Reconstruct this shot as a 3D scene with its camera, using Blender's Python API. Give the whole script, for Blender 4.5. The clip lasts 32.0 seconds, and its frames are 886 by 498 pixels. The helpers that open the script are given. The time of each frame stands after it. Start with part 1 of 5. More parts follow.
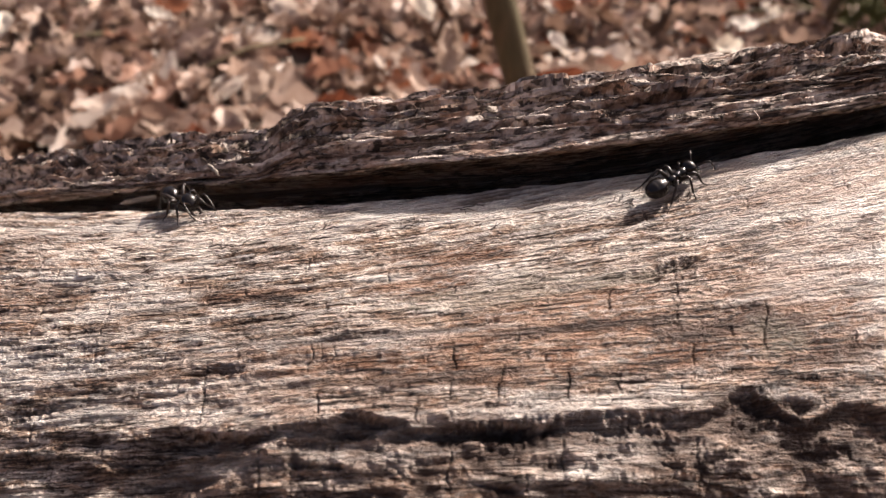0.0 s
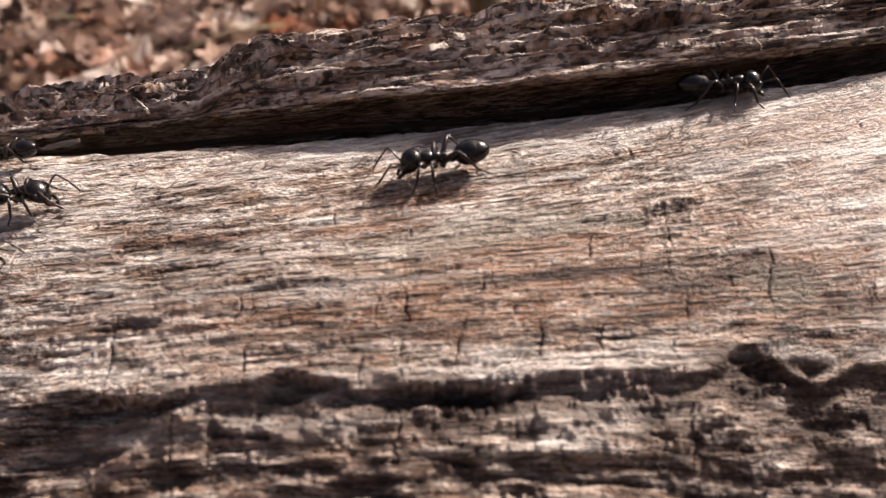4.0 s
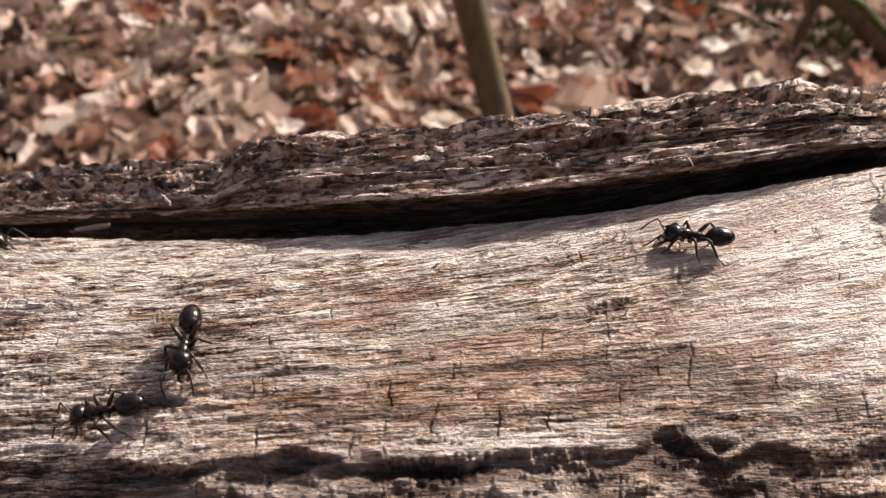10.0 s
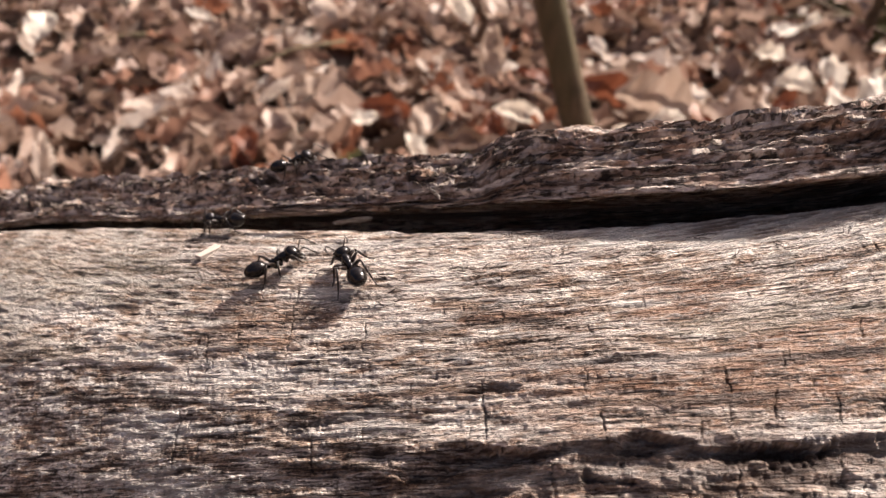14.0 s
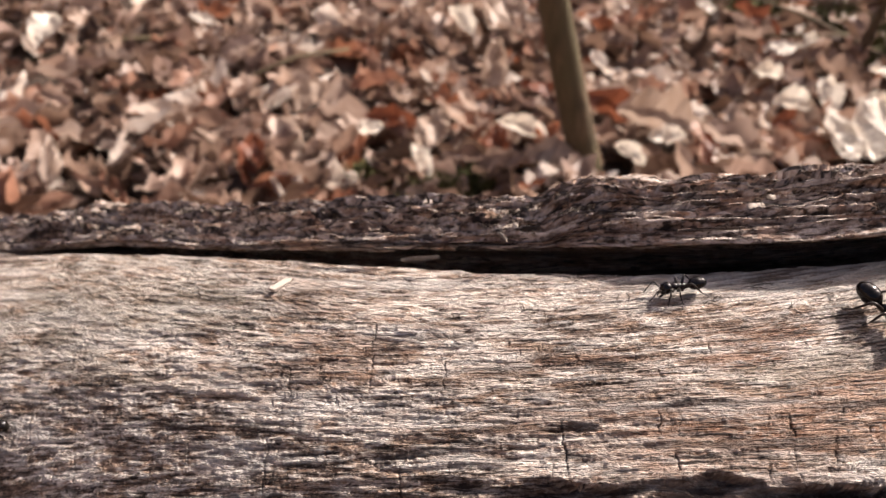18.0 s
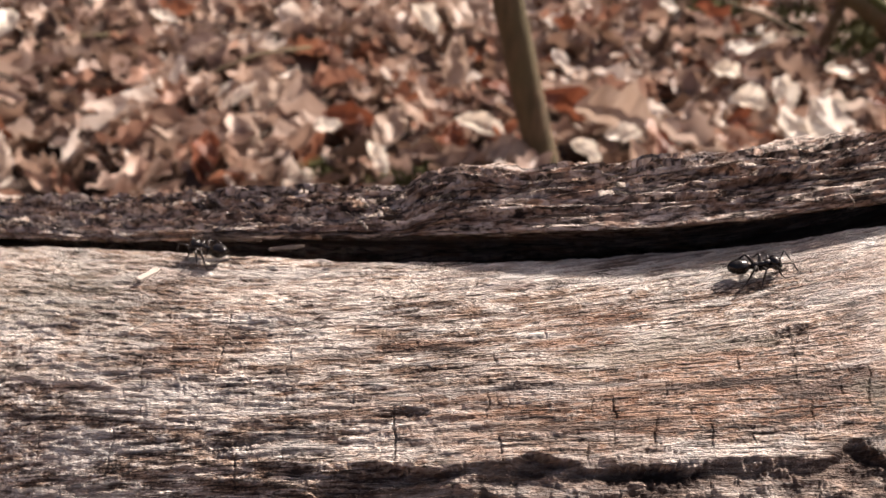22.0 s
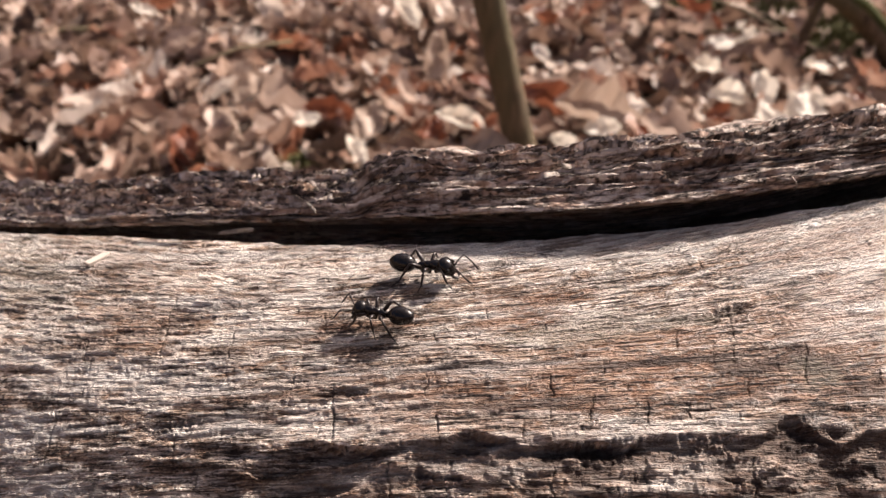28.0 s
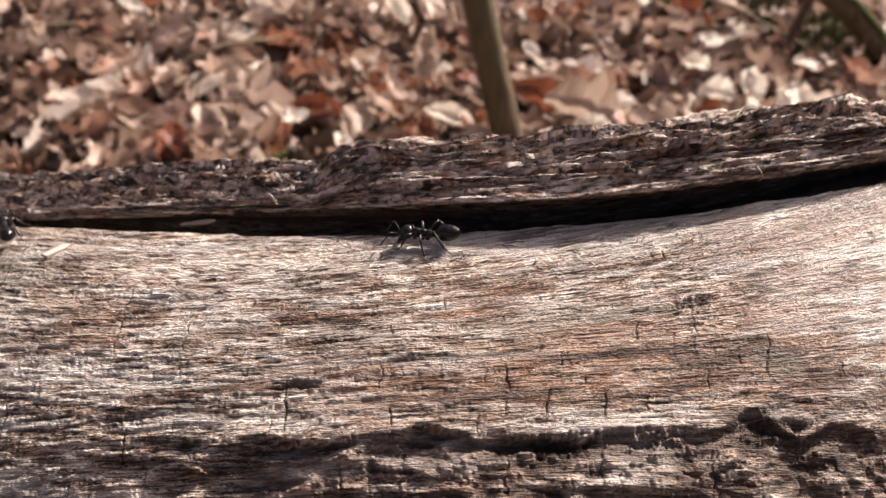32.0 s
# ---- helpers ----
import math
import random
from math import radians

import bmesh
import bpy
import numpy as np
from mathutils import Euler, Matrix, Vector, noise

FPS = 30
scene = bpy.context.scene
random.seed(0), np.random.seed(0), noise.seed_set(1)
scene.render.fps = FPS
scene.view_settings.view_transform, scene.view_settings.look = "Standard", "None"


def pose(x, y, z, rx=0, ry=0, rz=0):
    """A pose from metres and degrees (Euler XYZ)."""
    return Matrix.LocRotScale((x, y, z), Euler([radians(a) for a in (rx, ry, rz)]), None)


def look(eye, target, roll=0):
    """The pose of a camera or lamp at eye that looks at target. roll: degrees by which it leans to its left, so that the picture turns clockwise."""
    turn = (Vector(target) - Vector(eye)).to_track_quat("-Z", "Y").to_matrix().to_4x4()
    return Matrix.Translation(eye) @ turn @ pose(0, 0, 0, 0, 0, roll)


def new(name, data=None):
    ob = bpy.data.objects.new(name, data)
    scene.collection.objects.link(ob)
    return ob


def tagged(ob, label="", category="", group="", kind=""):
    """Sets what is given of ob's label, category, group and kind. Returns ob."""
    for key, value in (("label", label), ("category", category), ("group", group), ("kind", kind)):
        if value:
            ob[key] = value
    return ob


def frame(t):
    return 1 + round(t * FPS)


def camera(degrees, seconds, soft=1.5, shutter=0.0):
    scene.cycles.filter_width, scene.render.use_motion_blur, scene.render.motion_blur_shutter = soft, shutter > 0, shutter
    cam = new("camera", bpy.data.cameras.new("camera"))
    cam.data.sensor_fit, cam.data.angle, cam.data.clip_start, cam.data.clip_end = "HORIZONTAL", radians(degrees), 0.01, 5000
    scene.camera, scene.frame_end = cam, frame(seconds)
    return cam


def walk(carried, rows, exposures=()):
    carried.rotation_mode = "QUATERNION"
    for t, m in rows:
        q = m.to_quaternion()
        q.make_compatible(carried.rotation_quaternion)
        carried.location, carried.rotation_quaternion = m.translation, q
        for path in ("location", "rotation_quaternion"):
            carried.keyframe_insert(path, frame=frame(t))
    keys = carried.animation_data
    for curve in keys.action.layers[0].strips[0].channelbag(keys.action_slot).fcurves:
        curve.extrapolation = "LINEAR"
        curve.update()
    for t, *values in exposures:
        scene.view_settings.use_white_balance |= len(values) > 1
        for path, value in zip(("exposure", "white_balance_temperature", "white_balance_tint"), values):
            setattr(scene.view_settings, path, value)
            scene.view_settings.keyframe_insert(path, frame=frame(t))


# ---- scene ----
cam = camera(57.8, 32.0)
cam.data.dof.use_dof = True
cam.data.dof.focus_distance = 0.119
cam.data.dof.aperture_fstop = 31.0
PATH = [
    (0, 0.0035, 7e-05, 0.35406, 58.016, 0.9, 0.687),
    (0.5, -7e-05, 0.00197, 0.3523, 57.964, 0.626, 0.626),
    (1, -0.0041, 0.00258, 0.35148, 57.885, 0.393, 0.776),
    (1.5, -0.00261, 0.00293, 0.34857, 58.02, 0.141, 0.719),
    (2, 0.00044, 0.00554, 0.34486, 58.043, -0.129, 0.385),
    (2.5, 0.00342, 0.00774, 0.34153, 57.984, -0.23, 0.219),
    (3, 0.00375, 0.00819, 0.33904, 57.983, -0.196, 0.011),
    (3.5, 0.00542, 0.00913, 0.33828, 57.704, -0.235, -0.068),
    (4, 0.00643, 0.00922, 0.3405, 57.748, -0.085, -0.155),
    (4.5, 0.0079, 0.00898, 0.34358, 58.021, -0.229, 0.011),
    (6.5, 0.0077, 0.0075, 0.34576, 58.413, -0.421, -0.178),
    (7, 0.00808, 0.00717, 0.34491, 58.415, -0.314, -0.194),
    (7.5, 0.00565, 0.0051, 0.35017, 58.369, -0.637, -0.113),
    (8, 0.00772, 0.0027, 0.35357, 58.538, -0.627, -0.072),
    (8.5, 0.01113, 0.0025, 0.35355, 58.559, -0.571, -0.094),
    (9, 0.00935, 0.00146, 0.3548, 58.579, -0.638, -0.191),
    (9.5, 0.00796, -0.00075, 0.35794, 58.68, -0.724, -0.274),
    (10, 0.00821, -0.00102, 0.35935, 58.75, -0.879, -0.288),
    (10.5, 0.00956, -0.00169, 0.36115, 58.805, -0.937, -0.233),
    (11, 0.01256, -0.00354, 0.36501, 58.856, -1.022, -0.245),
    (11.5, 0.0096, -0.00449, 0.366, 59.012, -1.147, -0.4),
    (12, 0.00461, -0.00444, 0.36548, 59.105, -1.266, -0.44),
    (12.5, -0.00049, -0.00466, 0.36391, 58.483, -0.214, 0.43),
    (13, -0.00947, -0.00261, 0.35996, 58.039, 0.282, 0.938),
    (13.5, -0.01929, -0.00301, 0.36121, 57.987, 0.595, 1.322),
    (14, -0.03076, -0.0049, 0.36181, 57.956, 0.719, 1.76),
    (14.5, -0.03715, -0.00629, 0.36315, 57.886, 0.657, 1.888),
    (15, -0.04088, -0.00766, 0.36656, 57.929, 0.574, 1.888),
    (15.5, -0.05055, -0.00907, 0.3681, 57.975, 1.185, 1.978),
    (17.5, -0.05273, -0.00798, 0.36935, 58.065, -0.336, 2.033),
    (18, -0.04504, -0.00935, 0.37213, 58.221, -0.649, 1.637),
    (18.5, -0.03781, -0.01034, 0.3711, 58.35, -1.067, 0.975),
    (19, -0.03453, -0.0091, 0.36901, 58.236, -1.015, 0.979),
    (19.5, -0.03271, -0.0105, 0.37114, 58.174, -0.999, 0.87),
    (20, -0.03267, -0.01083, 0.37047, 58.199, -1.222, 0.925),
    (20.5, -0.02836, -0.00936, 0.36883, 58.202, -1.556, 0.516),
    (21, -0.02787, -0.00977, 0.3698, 58.168, -1.571, 0.294),
    (21.5, -0.02537, -0.01026, 0.3707, 58.206, -1.571, 0.127),
    (22, -0.02302, -0.01031, 0.37083, 58.232, -1.309, 0.278),
    (22.5, -0.02283, -0.00974, 0.36961, 58.25, -1.37, 0.367),
    (23, -0.02132, -0.00874, 0.36881, 58.22, -1.323, 0.226),
    (23.5, -0.02078, -0.01004, 0.3712, 58.168, -1.255, 0.065),
    (24, -0.02231, -0.01139, 0.37447, 58.223, -0.883, 0.562),
    (24.5, -0.02609, -0.01232, 0.3755, 58.233, -0.92, 0.558),
    (26.5, -0.02312, -0.01283, 0.37221, 58.142, -1.109, 0.363),
    (27, -0.01856, -0.01196, 0.37, 58.138, -1.355, -0.098),
    (27.5, -0.01825, -0.01154, 0.368, 58.092, -1.666, -0.431),
    (28, -0.01578, -0.01161, 0.36878, 58.01, -1.7, -0.548),
    (28.5, -0.01476, -0.01137, 0.36946, 57.984, -1.684, -0.576),
    (29, -0.01461, -0.01083, 0.36856, 57.988, -1.68, -0.577),
    (29.5, -0.01176, -0.01099, 0.36969, 57.962, -1.656, -0.519),
    (30, -0.00835, -0.01154, 0.36965, 58.002, -1.79, -0.573),
    (30.5, -0.00635, -0.01081, 0.36827, 58.008, -1.895, -0.694),
    (31, -0.00774, -0.01028, 0.36648, 57.987, -1.905, -0.808),
    (31.5, -0.00679, -0.00994, 0.36554, 57.96, -1.922, -0.785),
    (32, -0.01005, -0.01038, 0.36675, 57.877, -1.942, -0.901),
]

walk(cam, [(t, pose(x, y, z, rx, ry, rz)) for t, x, y, z, rx, ry, rz in PATH], exposures=[(0, 0.91, 6800, 16), (32, 0.91, 6800, 16)])

# ---- light: low spring sun from behind the log ----
SUN_UP, SUN_ROUND = 40.5, 50.0
world = bpy.data.worlds.new("sky")
scene.world = world
world.use_nodes = True
wn = world.node_tree
sky = wn.nodes.new("ShaderNodeTexSky")
sky.sky_type, sky.sun_disc = "NISHITA", False
sky.air_density, sky.dust_density, sky.ozone_density = 0.4, 5.0, 0.2
sky.sun_elevation, sky.sun_rotation = radians(SUN_UP), radians(SUN_ROUND)
wn.links.new(sky.outputs[0], wn.nodes["Background"].inputs[0])
wn.nodes["Background"].inputs[1].default_value = 0.13
sun_data = bpy.data.lights.new("sun", "SUN")
sun_data.energy, sun_data.angle, sun_data.color = 5.0, radians(2.2), (1.0, 0.94, 0.87)
sun = new("sun", sun_data)
to_sun = Vector((math.sin(radians(SUN_ROUND)) * math.cos(radians(SUN_UP)), math.cos(radians(SUN_ROUND)) * math.cos(radians(SUN_UP)), math.sin(radians(SUN_UP))))
sun.matrix_world = look(to_sun * 4, (0, 0, 0))


# ---- materials ----
class Nodes:
    """Short calls for node materials."""

    def __init__(self, name):
        self.mat = bpy.data.materials.new(name)
        self.mat.use_nodes = True
        self.tree = self.mat.node_tree
        self.bsdf = self.tree.nodes["Principled BSDF"]
        self.end = self.tree.nodes["Material Output"]

    def add(self, kind, **sets):
        node = self.tree.nodes.new("ShaderNode" + kind)
        for key, value in sets.items():
            setattr(node, key, value)
        return node

    def link(self, a, b):
        self.tree.links.new(a, b)

    def coords(self, source, scale, turn=(0, 0, 0)):
        node = self.add("Mapping")
        node.inputs["Scale"].default_value = scale
        node.inputs["Rotation"].default_value = turn
        self.link(source, node.inputs["Vector"])
        return node.outputs[0]

    def noise(self, vector, scale=1.0, detail=4.0, rough=0.55, warp=0.0):
        node = self.add("TexNoise")
        node.inputs["Scale"].default_value, node.inputs["Detail"].default_value = scale, detail
        node.inputs["Roughness"].default_value, node.inputs["Distortion"].default_value = rough, warp
        self.link(vector, node.inputs["Vector"])
        return node.outputs[0]

    def ramp(self, fac, stops):
        node = self.add("ValToRGB")
        ramp = node.color_ramp
        while len(ramp.elements) < len(stops):
            ramp.elements.new(0.5)
        for e, (p, c) in zip(ramp.elements, stops):
            e.position = p
            e.color = (*c, 1) if len(c) == 3 else c
        self.link(fac, node.inputs[0])
        return node.outputs[0]

    def mix(self, fac, a, b, blend="MIX"):
        node = self.add("Mix", data_type="RGBA", blend_type=blend)
        for value, slot in ((fac, node.inputs[0]), (a, node.inputs[6]), (b, node.inputs[7])):
            if isinstance(value, (int, float)):
                slot.default_value = value
            elif isinstance(value, tuple):
                slot.default_value = (*value, 1)
            else:
                self.link(value, slot)
        return node.outputs[2]

    def math(self, op, a, b=0.0, clamp=False):
        node = self.add("Math", operation=op, use_clamp=clamp)
        for value, slot in ((a, node.inputs[0]), (b, node.inputs[1])):
            if isinstance(value, (int, float)):
                slot.default_value = value
            else:
                self.link(value, slot)
        return node.outputs[0]

    def bump(self, height, strength, distance):
        node = self.add("Bump")
        node.inputs["Strength"].default_value, node.inputs["Distance"].default_value = strength, distance
        self.link(height, node.inputs["Height"])
        self.link(node.outputs[0], self.bsdf.inputs["Normal"])

    def set(self, color=None, rough=None, spec=None, metal=None):
        for value, key in ((color, "Base Color"), (rough, "Roughness"), (spec, "Specular IOR Level"), (metal, "Metallic")):
            if value is None:
                continue
            slot = self.bsdf.inputs[key]
            if isinstance(value, tuple):
                slot.default_value = (*value, 1)
            elif isinstance(value, (int, float)):
                slot.default_value = value
            else:
                self.link(value, slot)
        return self.mat


def weathered_wood(name, light, mid, dark, worn):
    """Grey weathered wood, crusty and split along u; uv in metres. worn: reads the stains and painted shade stored on
    the mesh.
    """
    n = Nodes(name)
    uv = n.add("TexCoord").outputs["UV"]
    fibre = n.noise(n.coords(uv, (170, 2100, 1) if worn else (210, 1700, 1)), 1, 3, 0.6, 0.12)
    thread = n.noise(n.coords(uv, (520, 3900, 1)), 1, 2, 0.5, 0.15)
    streak = n.noise(n.coords(uv, (70, 620, 1)), 1, 4, 0.65, 0.35)
    crumb = n.noise(n.coords(uv, (620, 1500, 1) if worn else (300, 1050, 1)), 1, 4, 0.65, 0.4)
    speck = n.noise(n.coords(uv, (1900, 2700, 1)), 1, 2, 0.55, 0.2)
    scale = n.noise(n.coords(uv, (240, 760, 1)), 1, 6, 0.72, 0.6)
    patch = n.noise(n.coords(uv, (110, 360, 1)), 1, 5, 0.68, 0.5)
    band = n.noise(n.coords(uv, (16, 60, 1)), 1, 5, 0.62, 0.8)
    w = (0.24, 0.13, 0.25, 0.24, 0.17) if worn else (0.34, 0.17, 0.27, 0.14, 0.08)
    mass = n.math("ADD", n.math("ADD", n.math("MULTIPLY", fibre, w[0]), n.math("MULTIPLY", thread, w[1])), n.math("ADD", n.math("MULTIPLY", streak, w[2]), n.math("MULTIPLY", crumb, w[3])))
    tone = n.math("ADD", mass, n.math("MULTIPLY", speck, w[4]))
    tone = n.math("ADD", tone, n.math("MULTIPLY", n.math("SUBTRACT", band, 0.5), 0.36))
    tone = n.math("ADD", tone, n.math("MULTIPLY", n.math("SUBTRACT", scale, 0.5), 0.12))
    at = (0.445, 0.477, 0.520, 0.55) if worn else (0.41, 0.475, 0.55, 0.62)
    color = n.ramp(tone, [(at[0], dark), (at[1], mid), (at[2], light), (at[3], tuple(min(0.9, c * 1.5) for c in light))])
    browned = n.ramp(n.math("ADD", patch, n.math("MULTIPLY", n.math("SUBTRACT", crumb, 0.5), 0.5)), [(0.49, (0, 0, 0)), (0.565, (1, 1, 1))])
    color = n.mix(n.math("MULTIPLY", browned, 0.9 if worn else 0.75), color, n.mix(1.0, color, (0.51, 0.39, 0.31) if worn else (0.50, 0.35, 0.27), "MULTIPLY"))
    slits = n.math("MAXIMUM", n.ramp(fibre, [(0.39, (1, 1, 1)), (0.43, (0, 0, 0))]), n.math("MULTIPLY", n.ramp(thread, [(0.385, (1, 1, 1)), (0.43, (0, 0, 0))]), 0.85))
    slits = n.math("MULTIPLY", slits, n.ramp(n.noise(n.coords(uv, (90, 330, 1)), 1, 4, 0.65, 0.5), [(0.44, (1, 1, 1)), (0.62, (0.2, 0.2, 0.2))]))
    lines = n.ramp(n.noise(n.coords(uv, (170, 2100, 1)), 1, 3, 0.65, 0.5), [(0.375, (1, 1, 1)), (0.41, (0, 0, 0))])
    slits = n.math("MAXIMUM", slits, n.math("MULTIPLY", lines, 0.9))
    pits = n.ramp(crumb, [(0.36, (1, 1, 1)), (0.39, (0, 0, 0))])
    ticks = n.ramp(n.noise(n.coords(uv, (2900, 520, 1)), 1, 2, 0.5, 0.5), [(0.29, (1, 1, 1)), (0.34, (0, 0, 0))])
    slits = n.math("MAXIMUM", n.math("MAXIMUM", slits, n.math("MULTIPLY", pits, 0.9)), n.math("MULTIPLY", ticks, n.math("MULTIPLY", browned, 0.6 if worn else 0.0)))
    color = n.mix(n.math("MULTIPLY", slits, 0.92), color, tuple(c * 0.85 for c in dark))
    if worn:
        att = n.add("Attribute", attribute_name="wear_shade")
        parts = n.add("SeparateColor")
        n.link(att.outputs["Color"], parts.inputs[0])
        frayed = n.ramp(n.math("ADD", n.math("MULTIPLY", streak, 0.6), n.math("MULTIPLY", crumb, 0.6)), [(0.47, (0.25, 0.25, 0.25)), (0.62, (1, 1, 1))])
        # third channel: pale grey wood, and sun sheen painted in at the right
        color = n.mix(n.math("MULTIPLY", parts.outputs[2], 0.9), color, n.mix(0.7, color, (0.84, 0.80, 0.745)))
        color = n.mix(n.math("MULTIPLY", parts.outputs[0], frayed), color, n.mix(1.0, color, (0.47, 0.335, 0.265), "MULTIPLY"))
        # second channel: dark stains, plus shade painted into crack, ledge and hollows
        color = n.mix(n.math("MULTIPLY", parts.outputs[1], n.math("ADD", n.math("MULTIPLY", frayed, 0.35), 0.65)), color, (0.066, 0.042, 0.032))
        # alpha: grey-olive stains, and the soft shade painted at the left end
        color = n.mix(n.math("MULTIPLY", n.math("MULTIPLY", att.outputs["Alpha"], frayed), 0.5), color, (0.25, 0.228, 0.180))
    height = n.math("ADD", n.math("ADD", n.math("MULTIPLY", n.math("ADD", fibre, n.math("MULTIPLY", thread, 0.5)), 0.75), n.math("MULTIPLY", scale, 0.5)), n.math("ADD", n.math("MULTIPLY", crumb, 1.1), n.math("MULTIPLY", speck, 0.45)))
    n.bump(n.math("SUBTRACT", height, n.math("MULTIPLY", slits, 0.5)), 1.0, 0.0014 if worn else 0.0008)
    return n.set(color, 0.66, 0.25 if worn else 0.12)


WOOD = weathered_wood("weathered_wood", (0.60, 0.535, 0.47), (0.28, 0.213, 0.170), (0.046, 0.034, 0.028), True)
SHELL = weathered_wood("shell_wood", (0.60, 0.51, 0.44), (0.34, 0.268, 0.222), (0.042, 0.032, 0.026), False)
PALE = weathered_wood("pale_wood", (0.68, 0.63, 0.57), (0.54, 0.48, 0.42), (0.34, 0.29, 0.24), False)


def leaf_material(name, island, own_tint=None):
    """Dry fallen leaves, each with a tint of its own, thin enough to let some sun through."""
    n = Nodes(name)
    if island:
        own = n.add("NewGeometry").outputs["Random Per Island"]
    else:
        own = n.add("ObjectInfo").outputs["Random"]
    tint = n.ramp(own, [(0.0, (0.055, 0.034, 0.026)), (0.18, (0.20, 0.125, 0.088)), (0.34, (0.41, 0.295, 0.232)), (0.48, (0.25, 0.168, 0.140)), (0.64, (0.60, 0.475, 0.39)), (0.78, (0.30, 0.115, 0.060)), (0.88, (0.47, 0.35, 0.28)), (1.0, (0.90, 0.83, 0.75))])
    if own_tint:
        tint = n.mix(0.0, own_tint, own_tint)
    uv = n.add("TexCoord").outputs["UV"]
    blot = n.noise(n.coords(uv, (30, 30, 30)), 1, 4, 0.6)
    wave = n.add("TexWave", wave_type="BANDS", bands_direction="DIAGONAL")
    wave.inputs["Scale"].default_value = 55
    n.link(uv, wave.inputs["Vector"])
    color = n.mix(n.ramp(blot, [(0.35, (0, 0, 0)), (0.7, (1, 1, 1))]), tint, n.mix(1.0, tint, (0.62, 0.55, 0.50), "MULTIPLY"))
    n.set(color, 0.5, 0.3)
    n.bump(n.math("ADD", n.math("MULTIPLY", wave.outputs[1], 0.5), blot), 0.3, 0.0015)
    thin = n.add("BsdfTranslucent")
    n.link(color, thin.inputs[0])
    both = n.add("MixShader")
    both.inputs[0].default_value = 0.34
    n.link(n.bsdf.outputs[0], both.inputs[1])
    n.link(thin.outputs[0], both.inputs[2])
    n.link(both.outputs[0], n.end.inputs[0])
    return n.mat


# the first is nearly white, to paint in the sun's glints on leaves
GLINT_LEAF, TAN_LEAF, RED_LEAF = leaf_material("glint_leaf", False, (0.86, 0.80, 0.70)), leaf_material("tan_leaf", False, (0.47, 0.36, 0.285)), leaf_material("rust_leaf", False, (0.21, 0.072, 0.038))
LEAF, LITTER = leaf_material("dry_leaf", False), leaf_material("dry_litter", True)


def plain(name, color, rough, spec=0.4, grain=0.0, size=300.0, relief=0.0005):
    n = Nodes(name)
    pos = n.add("TexCoord").outputs["Object"]
    if grain:
        f = n.noise(n.coords(pos, (size, size, size)), 1, 5, 0.6)
        n.set(n.mix(n.ramp(f, [(0.3, (0, 0, 0)), (0.7, (1, 1, 1))]), tuple(c * (1 - grain) for c in color), tuple(min(1, c * (1 + grain)) for c in color)), rough, spec)
        n.bump(f, 0.6, relief)
    else:
        n.set(color, rough, spec)
    return n.mat


ANT = plain("black_chitin", (0.007, 0.0050, 0.0042), 0.20, 0.32, 0.35, 2500.0, 0.00005)
ANT_LEG = plain("dark_brown_chitin", (0.016, 0.009, 0.006), 0.36, 0.4, 0.3, 3000.0, 0.00003)
EYE = plain("ant_eye", (0.006, 0.006, 0.007), 0.15, 0.5)
SOIL = plain("leaf_mould", (0.045, 0.030, 0.022), 0.9, 0.2, 0.6, 40.0, 0.01)
CUSHION = plain("moss_cushion", (0.075, 0.072, 0.030), 0.95, 0.1, 0.6, 120.0, 0.003)
MOSS = plain("mossy_bark", (0.060, 0.064, 0.022), 0.95, 0.1, 0.6, 120.0, 0.003)


def bark(name, a, b, c):
    n = Nodes(name)
    pos = n.add("TexCoord").outputs["Object"]
    f = n.noise(n.coords(pos, (160, 160, 30)), 1, 5, 0.65)
    g = n.noise(n.coords(pos, (18, 18, 9)), 1, 3, 0.5)
    color = n.mix(n.ramp(g, [(0.42, (0, 0, 0)), (0.6, (1, 1, 1))]), n.ramp(f, [(0.35, a), (0.65, b)]), c)
    n.bump(f, 0.7, 0.003)
    return n.set(color, 0.85, 0.2)


SAPLING = bark("sapling_bark", (0.050, 0.036, 0.022), (0.165, 0.112, 0.070), (0.10, 0.080, 0.044))


# ---- mesh helpers ----
def mesh_of(name, verts, faces, material, uvs=None, smooth=True):
    me = bpy.data.meshes.new(name)
    me.from_pydata([tuple(map(float, v)) for v in verts], [], faces)
    if uvs is not None:
        layer = me.uv_layers.new(name="uv")
        index = np.empty(len(me.loops), dtype=np.int32)
        me.loops.foreach_get("vertex_index", index)
        layer.data.foreach_set("uv", np.asarray(uvs, dtype=np.float32)[index].ravel())
    me.polygons.foreach_set("use_smooth", [smooth] * len(me.polygons))
    me.materials.append(material)
    me.update()
    return me


